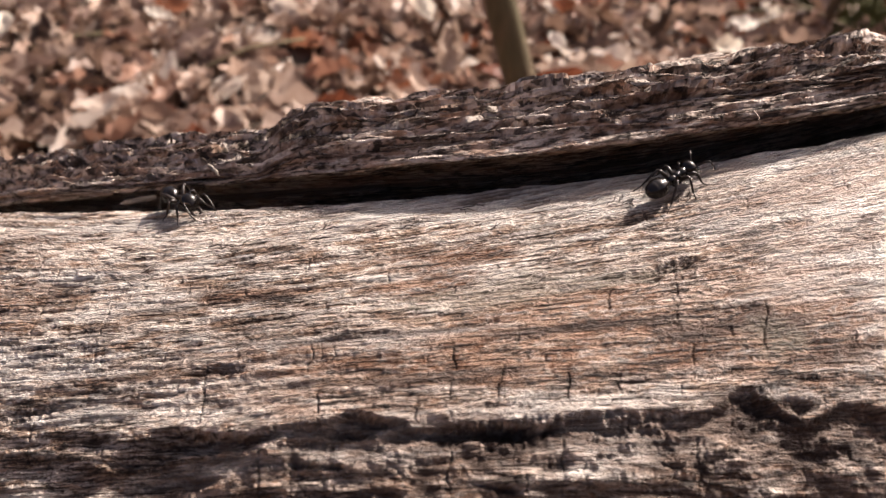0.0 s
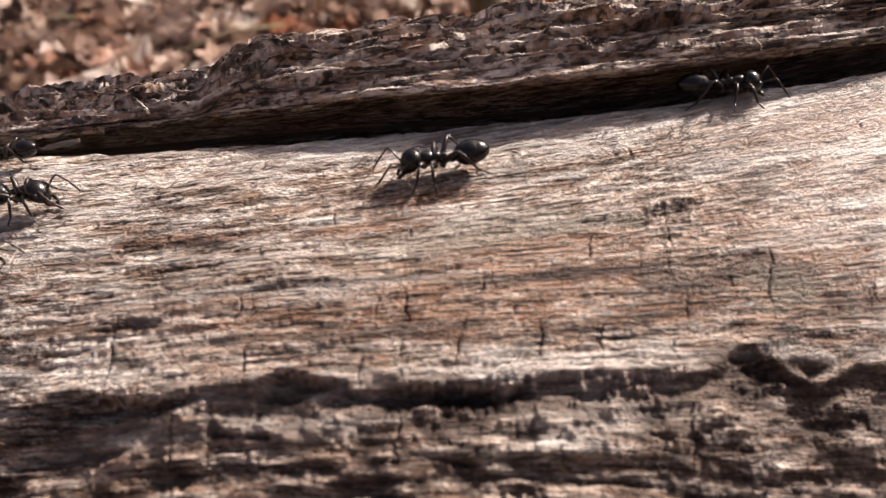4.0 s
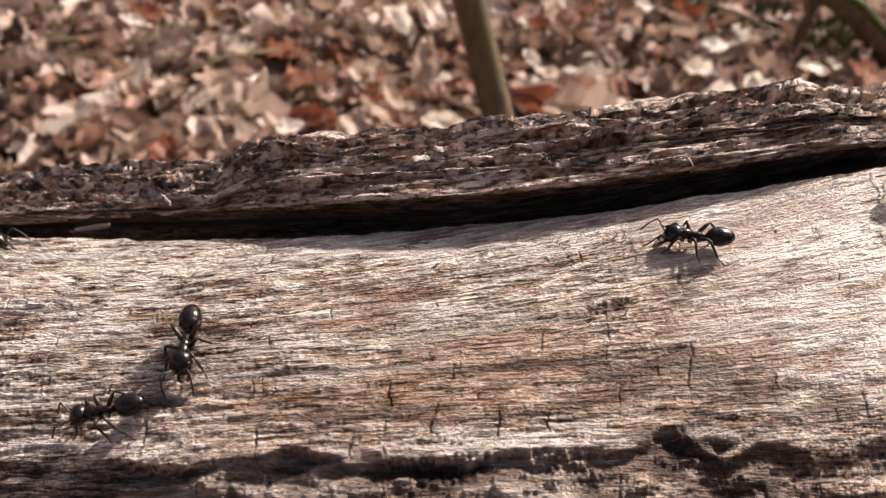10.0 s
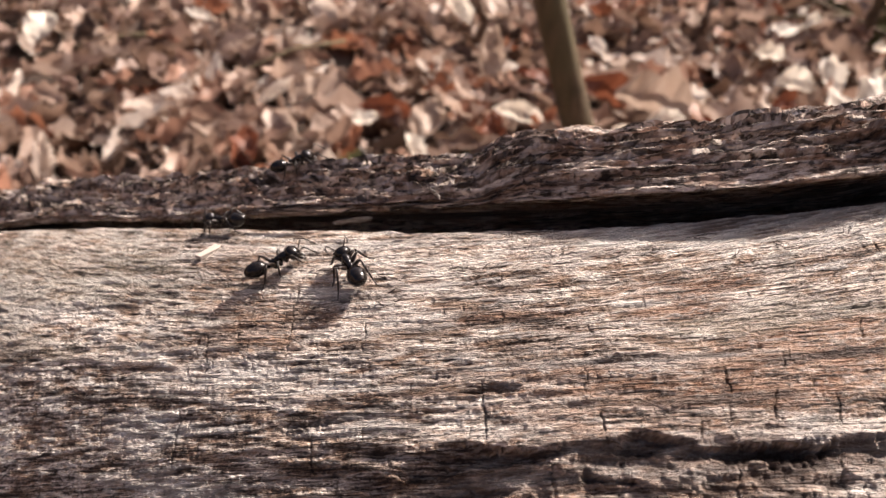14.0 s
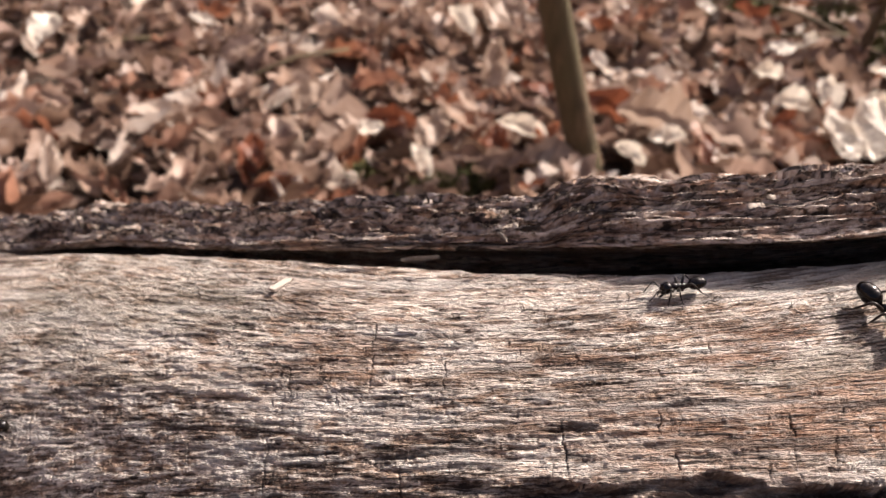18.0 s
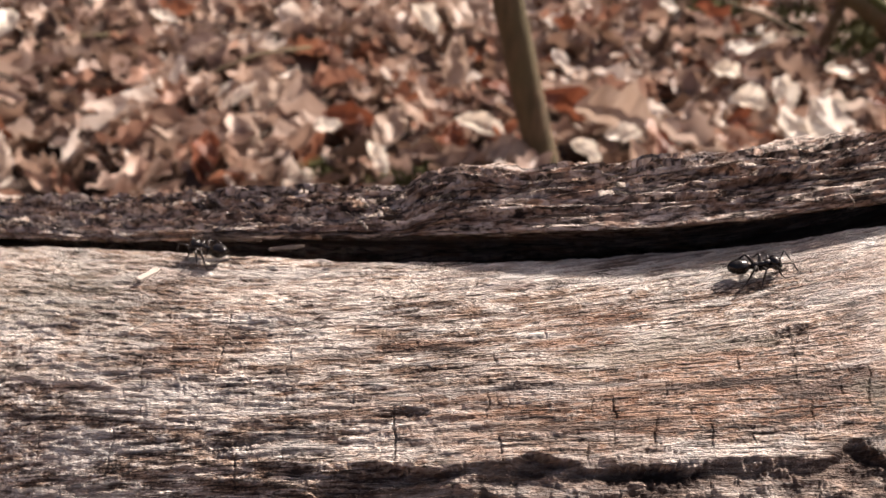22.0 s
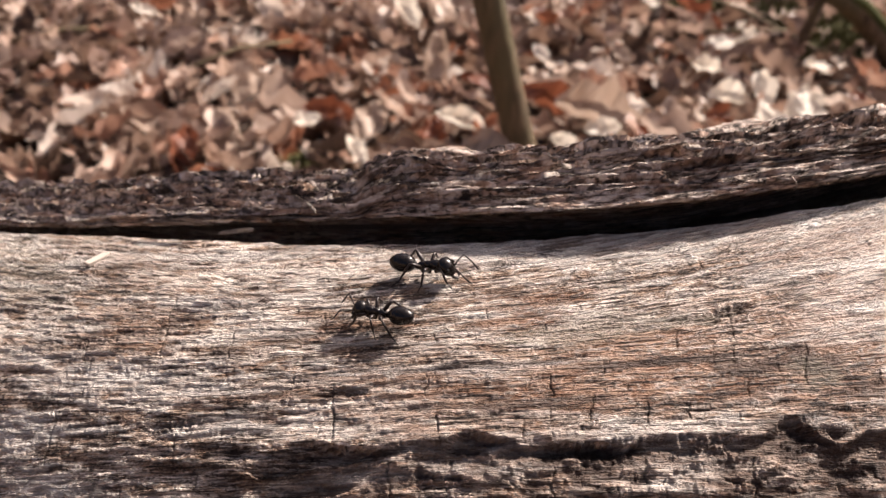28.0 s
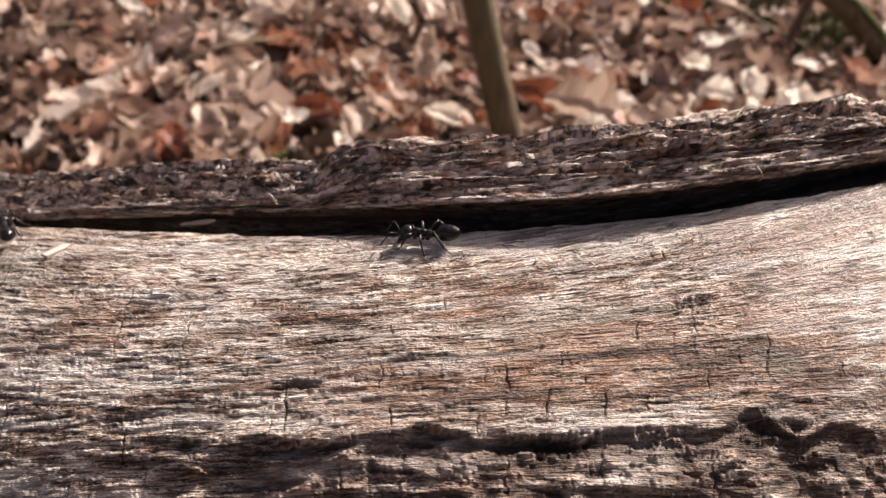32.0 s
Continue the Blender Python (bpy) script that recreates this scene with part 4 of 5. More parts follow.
def build_sapling():
    pts = [(0.088, 0.745, -0.02), (0.085, 0.745, 0.01), (0.061, 0.745, 0.094), (0.038, 0.746, 0.176), (0.020, 0.75, 0.30), (-0.01, 0.77, 0.55), (-0.02, 0.80, 1.0), (0.02, 0.82, 1.6)]
    radii = [0.0190, 0.0165, 0.0155, 0.0150, 0.014, 0.012, 0.0095, 0.005]
    tree = tagged(new("sapling"), "thin brown sapling stem rising from the leaf litter", "tree")
    v, f = tube_data(pts, radii, 14)
    part("trunk", mesh_of("trunk", v, f, SAPLING), tree)
    v, f = tube_data([(-0.012, 0.78, 0.7), (0.06, 0.80, 0.95), (0.16, 0.85, 1.25)], [0.005, 0.004, 0.002], 8)
    part("branch", mesh_of("branch", v, f, SAPLING), tree)
    v, f = tube_data([(-0.02, 0.80, 1.0), (-0.12, 0.83, 1.25), (-0.2, 0.9, 1.5)], [0.005, 0.004, 0.002], 8)
    part("branch", mesh_of("branch", v, f, SAPLING), tree)
    arch = tagged(new("mossy_stem"), "bent dark stem with green moss along its top", "branch")
    line = [(0.675, 1.1, -0.03), (0.652, 1.1, 0.007), (0.612, 1.1, 0.046), (0.58, 1.1, 0.073), (0.545, 1.1, 0.094), (0.48, 1.11, 0.125), (0.38, 1.14, 0.16), (0.2, 1.2, 0.22)]
    v, f = tube_data(line, [0.017, 0.016, 0.015, 0.014, 0.0135, 0.013, 0.012, 0.009], 12)
    part("stem", mesh_of("stem", v, f, SAPLING), arch)
    v, f = tube_data([(0.527, 1.1, 0.125), (0.522, 1.1, 0.085), (0.512, 1.1, 0.045), (0.508, 1.1, -0.01)], [0.006, 0.0065, 0.007, 0.007], 8)
    tagged(new("thin_stem", mesh_of("thin_stem", v, f, SAPLING)), "thin dark woody stem standing in the litter", "branch")
    v, f = tube_data([(x + 0.008, y - 0.001, z + 0.006) for x, y, z in line[1:6]], [0.010, 0.0115, 0.011, 0.0105, 0.009], 10)
    part("moss", mesh_of("moss", v, f, MOSS), arch, "bright green moss")


build_sapling()


def build_moss():
    """Low green cushions in the litter, each a mound of short blades."""
    rng = random.Random(15)
    for x, y, wide in ((-0.064, 0.665, 0.035), (-0.136, 0.705, 0.022), (-0.03, 0.70, 0.02), (0.44, 1.34, 0.07), (0.37, 1.33, 0.06), (0.565, 1.12, 0.06), (0.63, 1.20, 0.07), (0.56, 1.30, 0.06)):
        verts, faces = [], []
        for _ in range(260):
            a, r = rng.uniform(0, 6.283), wide * math.sqrt(rng.random())
            px, py, pz = x + r * math.cos(a), y + r * math.sin(a), 0.006 + 0.45 * wide * (1 - (r / wide) ** 2)
            d, lean, tall = rng.uniform(0, 6.283), rng.uniform(0.2, 0.9), rng.uniform(0.008, 0.016)
            c, q, k = math.cos(d), math.sin(d), len(verts)
            verts += [(px - 0.0018 * q, py + 0.0018 * c, pz - 0.006), (px + 0.0018 * q, py - 0.0018 * c, pz - 0.006), (px + lean * tall * c * 0.6 + 0.0014 * q, py + lean * tall * q * 0.6 - 0.0014 * c, pz + tall * 0.6), (px + lean * tall * c, py + lean * tall * q, pz + tall)]
            faces += [(k, k + 1, k + 2), (k, k + 2, k + 3)]
        base = len(verts)
        verts += [(x + wide * f * math.cos(a), y + wide * f * math.sin(a), 0.45 * wide * (1 - f * f)) for f in (1.0, 0.6, 0.3) for a in [j * 0.6283 for j in range(10)]] + [(x, y, 0.45 * wide)]
        faces += [(base + r * 10 + j, base + r * 10 + (j + 1) % 10, base + r * 10 + 10 + (j + 1) % 10, base + r * 10 + 10 + j) for r in (0, 1) for j in range(10)] + [(base + 20 + j, base + 20 + (j + 1) % 10, base + 30) for j in range(10)]
        tagged(new("moss_cushion", mesh_of("moss_cushion", verts, faces, CUSHION, smooth=False)), "small olive-green moss cushion growing among dry leaves", "moss", "moss cushions")
    for line, r in (([(0.43, 1.36, 0.03), (0.475, 1.24, 0.035), (0.52, 1.10, 0.028), (0.55, 1.02, 0.02)], 0.004), ([(0.36, 1.16, 0.024), (0.43, 1.13, 0.036), (0.52, 1.16, 0.03)], 0.003), ([(-0.33, 0.93, 0.02), (-0.26, 1.0, 0.034), (-0.20, 1.06, 0.026)], 0.003), ([(-0.62, 1.0, 0.02), (-0.5, 1.06, 0.034), (-0.42, 1.10, 0.026)], 0.004)):
        v, f = tube_data(line, [r, r * 0.95, r * 0.8, r * 0.5][:len(line)], 7)
        tagged(new("twig", mesh_of("twig", v, f, SAPLING)), "thin grey-brown dead twig lying across the litter", "twig", "twigs")


build_moss()


# ---- ants ----
MM = 0.001


def scaled(data, k=MM):
    return [tuple(c * k for c in v) for v in data[0]], data[1]


def tipped(data, centre, degrees):
    """The same shape with its front tipped down about centre."""
    turn = Matrix.Translation(centre) @ Matrix.Rotation(radians(degrees), 4, "Y") @ Matrix.Translation(-Vector(centre))
    return [tuple(turn @ Vector(v)) for v in data[0]], data[1]


def build_ant_meshes():
    made = {}
    trunk = joined(blob_data((1.75, 0, 2.20), (1.15, 0.80, 0.84), 12, 14), blob_data((0.75, 0, 2.12), (0.95, 0.64, 0.74), 10, 14), tipped(blob_data((-0.25, 0, 1.92), (0.95, 0.60, 0.72), 10, 14), (-0.25, 0, 1.92), -14))
    made["thorax"] = mesh_of("thorax", *scaled(trunk), ANT)
    made["petiole"] = mesh_of("petiole", *scaled(joined(tipped(blob_data((-1.32, 0, 1.85), (0.26, 0.46, 0.72), 8, 10), (-1.32, 0, 1.6), -12), tube_data([(-0.9, 0, 1.55), (-1.3, 0, 1.5), (-1.8, 0, 1.6)], [0.26, 0.24, 0.26], 8))), ANT)
    made["gaster"] = mesh_of("gaster", *scaled(tipped(blob_data((-3.45, 0, 1.95), (2.05, 1.46, 1.40), 30, 20, -0.10, 0.05, 5), (-1.6, 0, 1.7), 4)), ANT)
    crown = (3.45, 0, 2.05)
    made["head"] = mesh_of("head", *scaled(joined(tipped(blob_data(crown, (1.55, 1.36, 1.12), 14, 16, 0.14), crown, 50), tube_data([(2.5, 0, 2.25), (3.1, 0, 2.3)], [0.30, 0.42], 8))), ANT)
    for side, name in ((1, "left"), (-1, "right")):
        made["eye" + name] = mesh_of("eye", *scaled(tipped(blob_data((3.60, side * 1.14, 2.62), (0.36, 0.22, 0.30), 6, 8), crown, 50)), EYE)
        made["mandible" + name] = mesh_of("mandible", *scaled(tube_data([(4.25, side * 0.62, 1.10), (4.75, side * 0.66, 0.72), (5.0, side * 0.40, 0.45), (4.95, side * 0.10, 0.36)], [0.24, 0.24, 0.17, 0.06], 8)), ANT_LEG)
        made["antenna" + name] = mesh_of("antenna", *scaled(tube_data([(4.35, side * 0.36, 1.95), (4.75, side * 0.75, 2.45), (5.2, side * 1.25, 2.95), (5.6, side * 1.65, 3.20), (5.85, side * 1.75, 2.95), (6.5, side * 1.85, 2.15), (7.1, side * 1.8, 1.35), (7.6, side * 1.65, 0.75)], [0.12, 0.10, 0.10, 0.12, 0.10, 0.11, 0.13, 0.10], 7)), ANT_LEG)
    for name, hip, knee, ankle, foot in (("fore", (2.0, 0.45, 1.65), (3.0, 1.7, 2.4), (3.8, 2.3, 0.65), (4.6, 2.8, 0.05)), ("mid", (0.8, 0.5, 1.5), (0.9, 2.2, 2.7), (0.6, 3.1, 0.7), (0.3, 3.9, 0.05)), ("hind", (-0.1, 0.45, 1.45), (-1.6, 1.9, 3.3), (-3.4, 2.6, 0.75), (-4.6, 3.0, 0.05))):
        for side, way in ((1, "left"), (-1, "right")):
            q = [Vector((p[0] - hip[0], side * (p[1] - hip[1]), p[2] - hip[2])) for p in (hip, knee, ankle, foot)]
            bulge = Vector((0, 0, 0.22))
            thigh = joined(blob_data((0, 0, -0.05), (0.42, 0.36, 0.46), 6, 8), tube_data([q[0], q[0].lerp(q[1], 0.3) + bulge, q[0].lerp(q[1], 0.7) + bulge, q[1]], [0.24, 0.33, 0.26, 0.15], 8))
            shin = tube_data([q[1], q[1].lerp(q[2], 0.35), q[1].lerp(q[2], 0.8), q[2]], [0.14, 0.19, 0.16, 0.11], 8)
            toe = tube_data([q[2], q[2].lerp(q[3], 0.35), q[2].lerp(q[3], 0.8), q[3]], [0.11, 0.085, 0.08, 0.06], 6)
            made[name + way] = [mesh_of(k, *scaled(d), ANT_LEG) for k, d in (("leg", thigh), ("shin", shin), ("foot", toe))] + [Vector((hip[0], side * hip[1], hip[2])) * MM]
    return made


ANT_PARTS = build_ant_meshes()
LEGS = ["foreleft", "midright", "hindleft", "foreright", "midleft", "hindright"]


def build_ant(label, size):
    ant = tagged(new("ant"), label, "ant", "ants on the log")
    ant.scale = (size, size, size)
    part("thorax", ANT_PARTS["thorax"], ant)
    part("petiole", ANT_PARTS["petiole"], ant)
    part("gaster", ANT_PARTS["gaster"], ant, "large glossy black gaster")
    head = part("head", ANT_PARTS["head"], ant)
    for side in ("left", "right"):
        part("eye", ANT_PARTS["eye" + side], head)
        part("mandible", ANT_PARTS["mandible" + side], head)
        part("antenna", ANT_PARTS["antenna" + side], head)
    legs = []
    for name in LEGS:
        thigh, shin, toe, hip = ANT_PARTS[name]
        leg = part("leg", thigh, ant)
        leg.location = hip
        part("shin", shin, leg)
        part("foot", toe, leg)
        legs.append(leg)
    return ant, legs


# seconds, x and y on the log in millimetres, heading in degrees
WAYS = [
    [(0, 34.3, 103.1, 40), (0.2, 46.4, 105.3, 8), (0.4, 55.3, 106.2, 20), (0.6, 55, 108.5, 35), (0.8, 57.4, 107.7, 4), (2.76, 165, 115.7, 4), (32, 165, 115.7, 4)],
    [(0, -41.6, 116.4, -45), (0.2, -35.4, 110.1, -35), (0.4, -29.7, 108.1, -21), (0.6, -21, 104.7, -30), (0.8, -11, 97.5, -20), (1, 0.7, 96.7, 5), (1.2, 13.8, 99.5, 19), (1.4, 16.9, 102.2, 17), (1.6, 20.2, 101.4, -16), (1.8, 25.8, 99.6, -2), (2, 36.6, 100.8, 16), (2.2, 38.7, 103.3, -1), (2.4, 40.8, 100.8, -13), (2.6, 45.8, 101.7, 7), (2.8, 52.3, 102.2, 1), (3, 56.4, 101.8, 19), (5.52, 187, 148.9, 20), (32, 187, 148.9, 20)],
    [(0, -108.5, 129.4, -7), (0.6, -63.9, 123.9, -12), (0.8, -40.8, 114.8, -24), (1, -28.1, 107.9, -27), (1.2, -16.7, 102.7, -26), (1.4, -2.8, 95.7, -14), (1.6, 8.8, 96.2, -15), (1.8, 11.8, 91.9, -52), (2, 17, 85.8, -18), (2.2, 27.2, 86.9, 15), (2.4, 40.5, 92, 18), (2.6, 49.7, 94, 15), (2.8, 56.4, 96.2, 16), (5.69, 209, 140, 16), (32, 209, 140, 16)],
    [(0, 118.6, 117.9, -173), (0.8, 59, 110.9, -172), (1, 44.8, 108.1, -171), (1.2, 31.7, 106.6, -173), (1.4, 27.9, 105.9, -191), (1.6, 26.3, 107.6, -184), (1.8, 20.9, 106.4, -169), (2, 9.4, 104.2, -173), (2.2, -3.6, 103.2, -175), (2.4, -17.4, 102, -176), (2.6, -25.7, 101.8, -171), (2.8, -37.5, 98.9, -167), (3, -46.8, 97.1, -185), (3.2, -51.4, 100.1, -201), (7.2, -257, 177.8, -201), (32, -257, 177.8, -201)],
    [(0, -199, 151.1, -12), (1.8, -67.1, 122.4, -12), (2, -54.4, 120.7, -14), (2.2, -40, 115.8, -22), (2.4, -26.7, 109.2, -20), (2.6, -20, 108.4, -5), (2.8, -14.2, 108.1, -4), (3, -4.9, 107.3, -4), (3.2, 4.9, 106.6, -3), (3.4, 16.4, 106.1, 4), (3.6, 23.9, 107.9, 9), (3.8, 32.6, 108.8, 5), (4, 43.4, 109.7, 0), (4.3, 65.1, 109, 15), (7.86, 253, 164.3, 16), (32, 253, 164.3, 16)],
    [(0, 201.9, 140.1, -168), (2, 55, 109.4, -168), (2.2, 49.2, 108.4, -180), (2.4, 41.7, 109.4, -181), (2.6, 35.1, 108.6, -173), (2.8, 19.1, 106.6, -166), (3, 3.9, 100.9, -157), (3.2, -4.7, 96.6, -177), (3.4, -18.8, 99.7, -195), (3.6, -35.4, 104.8, -205), (3.8, -49.7, 114.3, -212), (4, -58.6, 119.3, -190), (8.47, -301, 159.1, -189), (32, -301, 159.1, -189)],
    [(0, 280.5, 143.5, -172), (3, 57.9, 111.3, -172), (3.2, 49, 110.4, -170), (3.4, 38, 108, -172), (3.6, 28.8, 107.5, -156), (3.8, 22.3, 101, -152), (4, 6.7, 95.6, -171), (4.25, -7.6, 96.1, -189), (4.5, -18.7, 99.6, -188), (5, -38.1, 100.5, -197), (10.44, -323, 191.8, -198), (32, -323, 191.8, -198)],
    [(0, -338.8, 180.7, -15), (4, -49, 103.2, -15), (4.25, -38.3, 100.8, -7), (4.5, -30.6, 100.9, -7), (5, -19.1, 98.4, -13), (5.6, -4.2, 95, -7), (6.2, 11.4, 94.8, 7), (6.5, 19.8, 97.9, 30), (6.6, 27.3, 103.9, 27), (6.8, 36, 106, 8), (7, 45.9, 106.5, -1), (7.2, 58.7, 105.7, -4), (7.4, 60.2, 105.4, -4), (7.6, 60.5, 105.9, -7), (7.8, 63.4, 105, -33), (8, 68.9, 100.4, 7), (12.59, 319, 135.4, 8), (32, 319, 135.4, 8)],
    [(0, 373.1, 173.8, -167), (4.5, 44.8, 95.5, -167), (5, 15.3, 94, -179), (5.5, -12.6, 94.2, -185), (6, -44.3, 99.1, -193), (12.02, -367, 173, -193), (32, -367, 173, -193)],
    [(0, 165, 133.7, -159), (2.44, 165, 133.7, -159), (4.5, 59, 93.5, -162), (5.2, 31.4, 91.5, -179), (5.8, -4, 93, -190), (6.5, -50.1, 105.3, -192), (6.6, -51.7, 103, -190), (12.83, -389, 163.4, -190), (32, -389, 163.4, -190)],
    [(0, -340, 174.7, -16), (4, -51.4, 92.8, -15), (4.5, -42.8, 92.9, -90), (4.8, -51.8, 88.5, -116), (5.53, -63.8, 50, -107), (32, -63.8, 50, -107)],
    [(0, 187, 124.9, -169), (4.94, 187, 124.9, -169), (7.2, 64.8, 100.9, -168), (7.4, 60.1, 98.8, -158), (7.6, 48.6, 94.3, -162), (7.8, 35.4, 90.9, -170), (8, 20.8, 89.5, -178), (8.2, 12.7, 90.3, -189), (8.4, 4.3, 92, -202), (8.6, -4.8, 97.2, -203), (8.8, -16.4, 100.6, -189), (9, -29.4, 101, -187), (9.2, -42.5, 103.6, -201), (9.4, -56.6, 111.3, -209), (9.6, -64.1, 115.8, -196), (12.82, -235, 163.2, -195), (32, -235, 163.2, -195)],
    [(0, -257, 153.8, -10), (3.28, -257, 153.8, -10), (7, -56.1, 116.7, -11), (7.2, -41.8, 113.7, -16), (7.4, -27.1, 108.4, -13), (7.6, -11.5, 106.9, -14), (7.8, -0.3, 101.6, -22), (8, 11.9, 97.6, -11), (8.2, 17, 98.1, -31), (8.4, 16.6, 94.8, -32), (8.6, 23.1, 94.3, 7), (8.8, 33.7, 96.9, 15), (9, 43.5, 99.6, 20), (9.2, 58.7, 105.8, 17), (9.4, 69.9, 107.8, 18), (9.6, 73, 110.3, 22), (9.8, 76.3, 110.3, 19), (12.36, 209, 158, 20), (32, 209, 158, 20)],
    [(0, 231, 149.1, -168), (4.73, 231, 149.1, -168), (7.8, 65.7, 114.4, -168), (8, 54.1, 112.9, -169), (8.2, 38.3, 109.3, -170), (8.4, 23.4, 107.3, -170), (8.6, 12.5, 104.9, -172), (8.8, -1.3, 104, -168), (9, -14.9, 99, -176), (9.2, -24.2, 92.8, -134), (9.4, -29.4, 84.1, -105), (9.6, -28.4, 77.2, -76), (9.8, -27.4, 76.2, -151), (10, -33.3, 77.7, -174), (10.2, -38.5, 83.1, -237), (10.4, -41.7, 90.5, -237), (10.6, -50.1, 100.7, -224), (10.8, -57.5, 105.8, -201), (15.09, -279, 186.5, -200), (32, -279, 186.5, -200)],
    [(0, 253, 140.3, -171), (4.67, 253, 140.3, -171), (8, 71.9, 113.1, -171), (8.2, 58.9, 110.8, -169), (8.4, 43.4, 107.7, -171), (8.6, 27.7, 105.8, -172), (8.8, 15.8, 103.8, -178), (9, 3.6, 104.8, -178), (9.2, -10.2, 102.7, -166), (9.4, -22.3, 98.2, -153), (9.6, -28.6, 93.2, -111), (9.8, -26.4, 87.4, -100), (10, -24.3, 85.6, -90), (10.2, -22.5, 83.2, -122), (10.4, -26.7, 83.8, -197), (10.6, -35.6, 87.1, -211), (10.8, -42.2, 93.2, -213), (11, -53.3, 98.5, -198), (15.72, -301, 177.1, -198), (32, -301, 177.1, -198)],
    [(0, 275, 131.4, -171), (5.87, 275, 131.4, -171), (9.6, 72.6, 98.4, -172), (9.8, 61.6, 100.1, -184), (10, 46.5, 100.4, -184), (10.2, 33.9, 102.1, -187), (10.4, 21.1, 103.5, -181), (10.6, 6.8, 102.7, -186), (10.8, -7.7, 106.3, -187), (11, -10.9, 105, -192), (11.2, -9.8, 103.1, -184), (11.4, -7.1, 101.8, -186), (11.6, -5.3, 97.7, -180), (11.8, -12, 96.5, -176), (12, -22.7, 96.5, -193), (12.2, -37.2, 102.1, -205), (12.4, -46.3, 107.4, -218), (12.6, -51, 113.1, -222), (12.8, -64.8, 124.1, -212), (13, -75.5, 128.5, -189), (13.2, -83.6, 127.1, -183), (13.4, -93, 129.3, -179), (13.6, -108.1, 126.9, -188), (13.8, -137.5, 135.5, -191), (17.22, -323, 167.8, -190), (32, -323, 167.8, -190)],
    [(0, -345, 158.4, -8), (4.98, -345, 158.4, -8), (10.4, -49.8, 118.3, -8), (10.6, -35.8, 114.2, -23), (10.8, -24.6, 107.6, -31), (11, -20, 103.6, 1), (11.2, -18.6, 99.5, -14), (11.4, -18.8, 98.3, -36), (11.6, -13.6, 92, -49), (11.8, -8, 85.9, -24), (12, 4, 84.3, 7), (12.2, 16.1, 88.7, 23), (12.4, 27.5, 94.2, 29), (12.6, 41, 102.5, 33), (12.8, 54.5, 111.8, 13), (17.31, 297, 163.9, 12), (32, 297, 163.9, 12)],
    [(0, 319, 153.4, -171), (5.8, 319, 153.4, -171), (10.5, 63.6, 115, -171), (10.8, 34.9, 107.6, -171), (11, 17.5, 107.5, -178), (11.2, 7, 106.8, -176), (11.4, -9.4, 105.5, -183), (11.6, -20, 108.1, -190), (11.8, -29.8, 109.1, -180), (12, -42.4, 108.3, -178), (12.2, -55.9, 108.2, -165), (12.4, -65.5, 102.3, -137), (12.6, -70.1, 95, -118), (12.8, -73.3, 87.9, -96), (13, -71.9, 77.3, -106), (13.54, -83.9, 50, -114), (32, -83.9, 50, -114)],
    [(0, 341, 142.1, -173), (5.78, 341, 142.1, -173), (10.6, 78.1, 109.5, -174), (10.8, 66.3, 111.1, -179), (11, 50.5, 108.8, -173), (11.2, 35.1, 107.4, -178), (11.4, 19.2, 107.6, -177), (11.6, 5.6, 105.7, -179), (11.8, -3.7, 107.2, -185), (12, -10.5, 107, -181), (12.2, -20.5, 107.4, -180), (12.4, -33.3, 106.8, -188), (12.6, -40.1, 110.3, -194), (12.8, -48.6, 110.7, -163), (13, -53.3, 106.3, -169), (13.2, -55.3, 109.3, -190), (13.4, -54.1, 109.4, -214), (13.6, -56.5, 113.8, -234), (13.8, -66.6, 126.9, -220), (14, -79, 132.3, -204), (14.4, -104.6, 143.4, -204), (14.8, -137.4, 158, -201), (15, -153.3, 162.3, -191), (15.2, -164.4, 163.2, -188), (18.92, -367, 191, -188), (32, -367, 191, -188)],
    [(0, 165, 151.7, -151), (9.23, 165, 151.7, -151), (11, 79.9, 105, -172), (11.2, 61.6, 106.7, -181), (11.4, 40.8, 105.3, -167), (11.6, 26.7, 98.8, -167), (11.8, 16.8, 99.6, -180), (12, 1.6, 98.7, -178), (12.2, -13.5, 98.4, -176), (12.4, -22.5, 97.1, -150), (12.6, -29.4, 89.2, -164), (12.8, -40.8, 91.8, -198), (13, -53.8, 97.1, -206), (13.2, -57.5, 100.1, -212), (13.4, -54.7, 100.6, -222), (13.6, -51.9, 101.2, -232), (13.8, -51.4, 102.8, -239), (14, -49.7, 104.8, -244), (14.2, -52.8, 114, -246), (14.4, -58.1, 123.3, -223), (14.6, -66.6, 126.9, -204), (15, -103.6, 143.6, -204), (15.2, -130.7, 155.4, -200), (15.5, -162.6, 165.5, -194), (15.7, -178.8, 167.7, -184), (19.53, -389, 181.4, -184), (32, -389, 181.4, -184)],
    [(0, -411, 170.9, -9), (6.62, -411, 170.9, -9), (12.6, -86.2, 120.6, -9), (12.8, -78.2, 119.6, -27), (13, -69.5, 112.1, -21), (13.2, -65.5, 110.5, -24), (13.4, -65.8, 110.4, -24), (13.6, -63.6, 109.1, -2), (13.8, -63.2, 110.4, -2), (14, -63.8, 110.8, 21), (14.2, -60.5, 108.5, -4), (14.4, -56.5, 105.4, -28), (14.6, -56.6, 103.9, -26), (14.8, -51.5, 103, -17), (15, -40.7, 99, -14), (15.2, -31, 98, 10), (15.4, -23.1, 102.1, 20), (15.5, -20, 102.1, 11), (19.34, 187, 142.9, 11), (32, 187, 142.9, 11)],
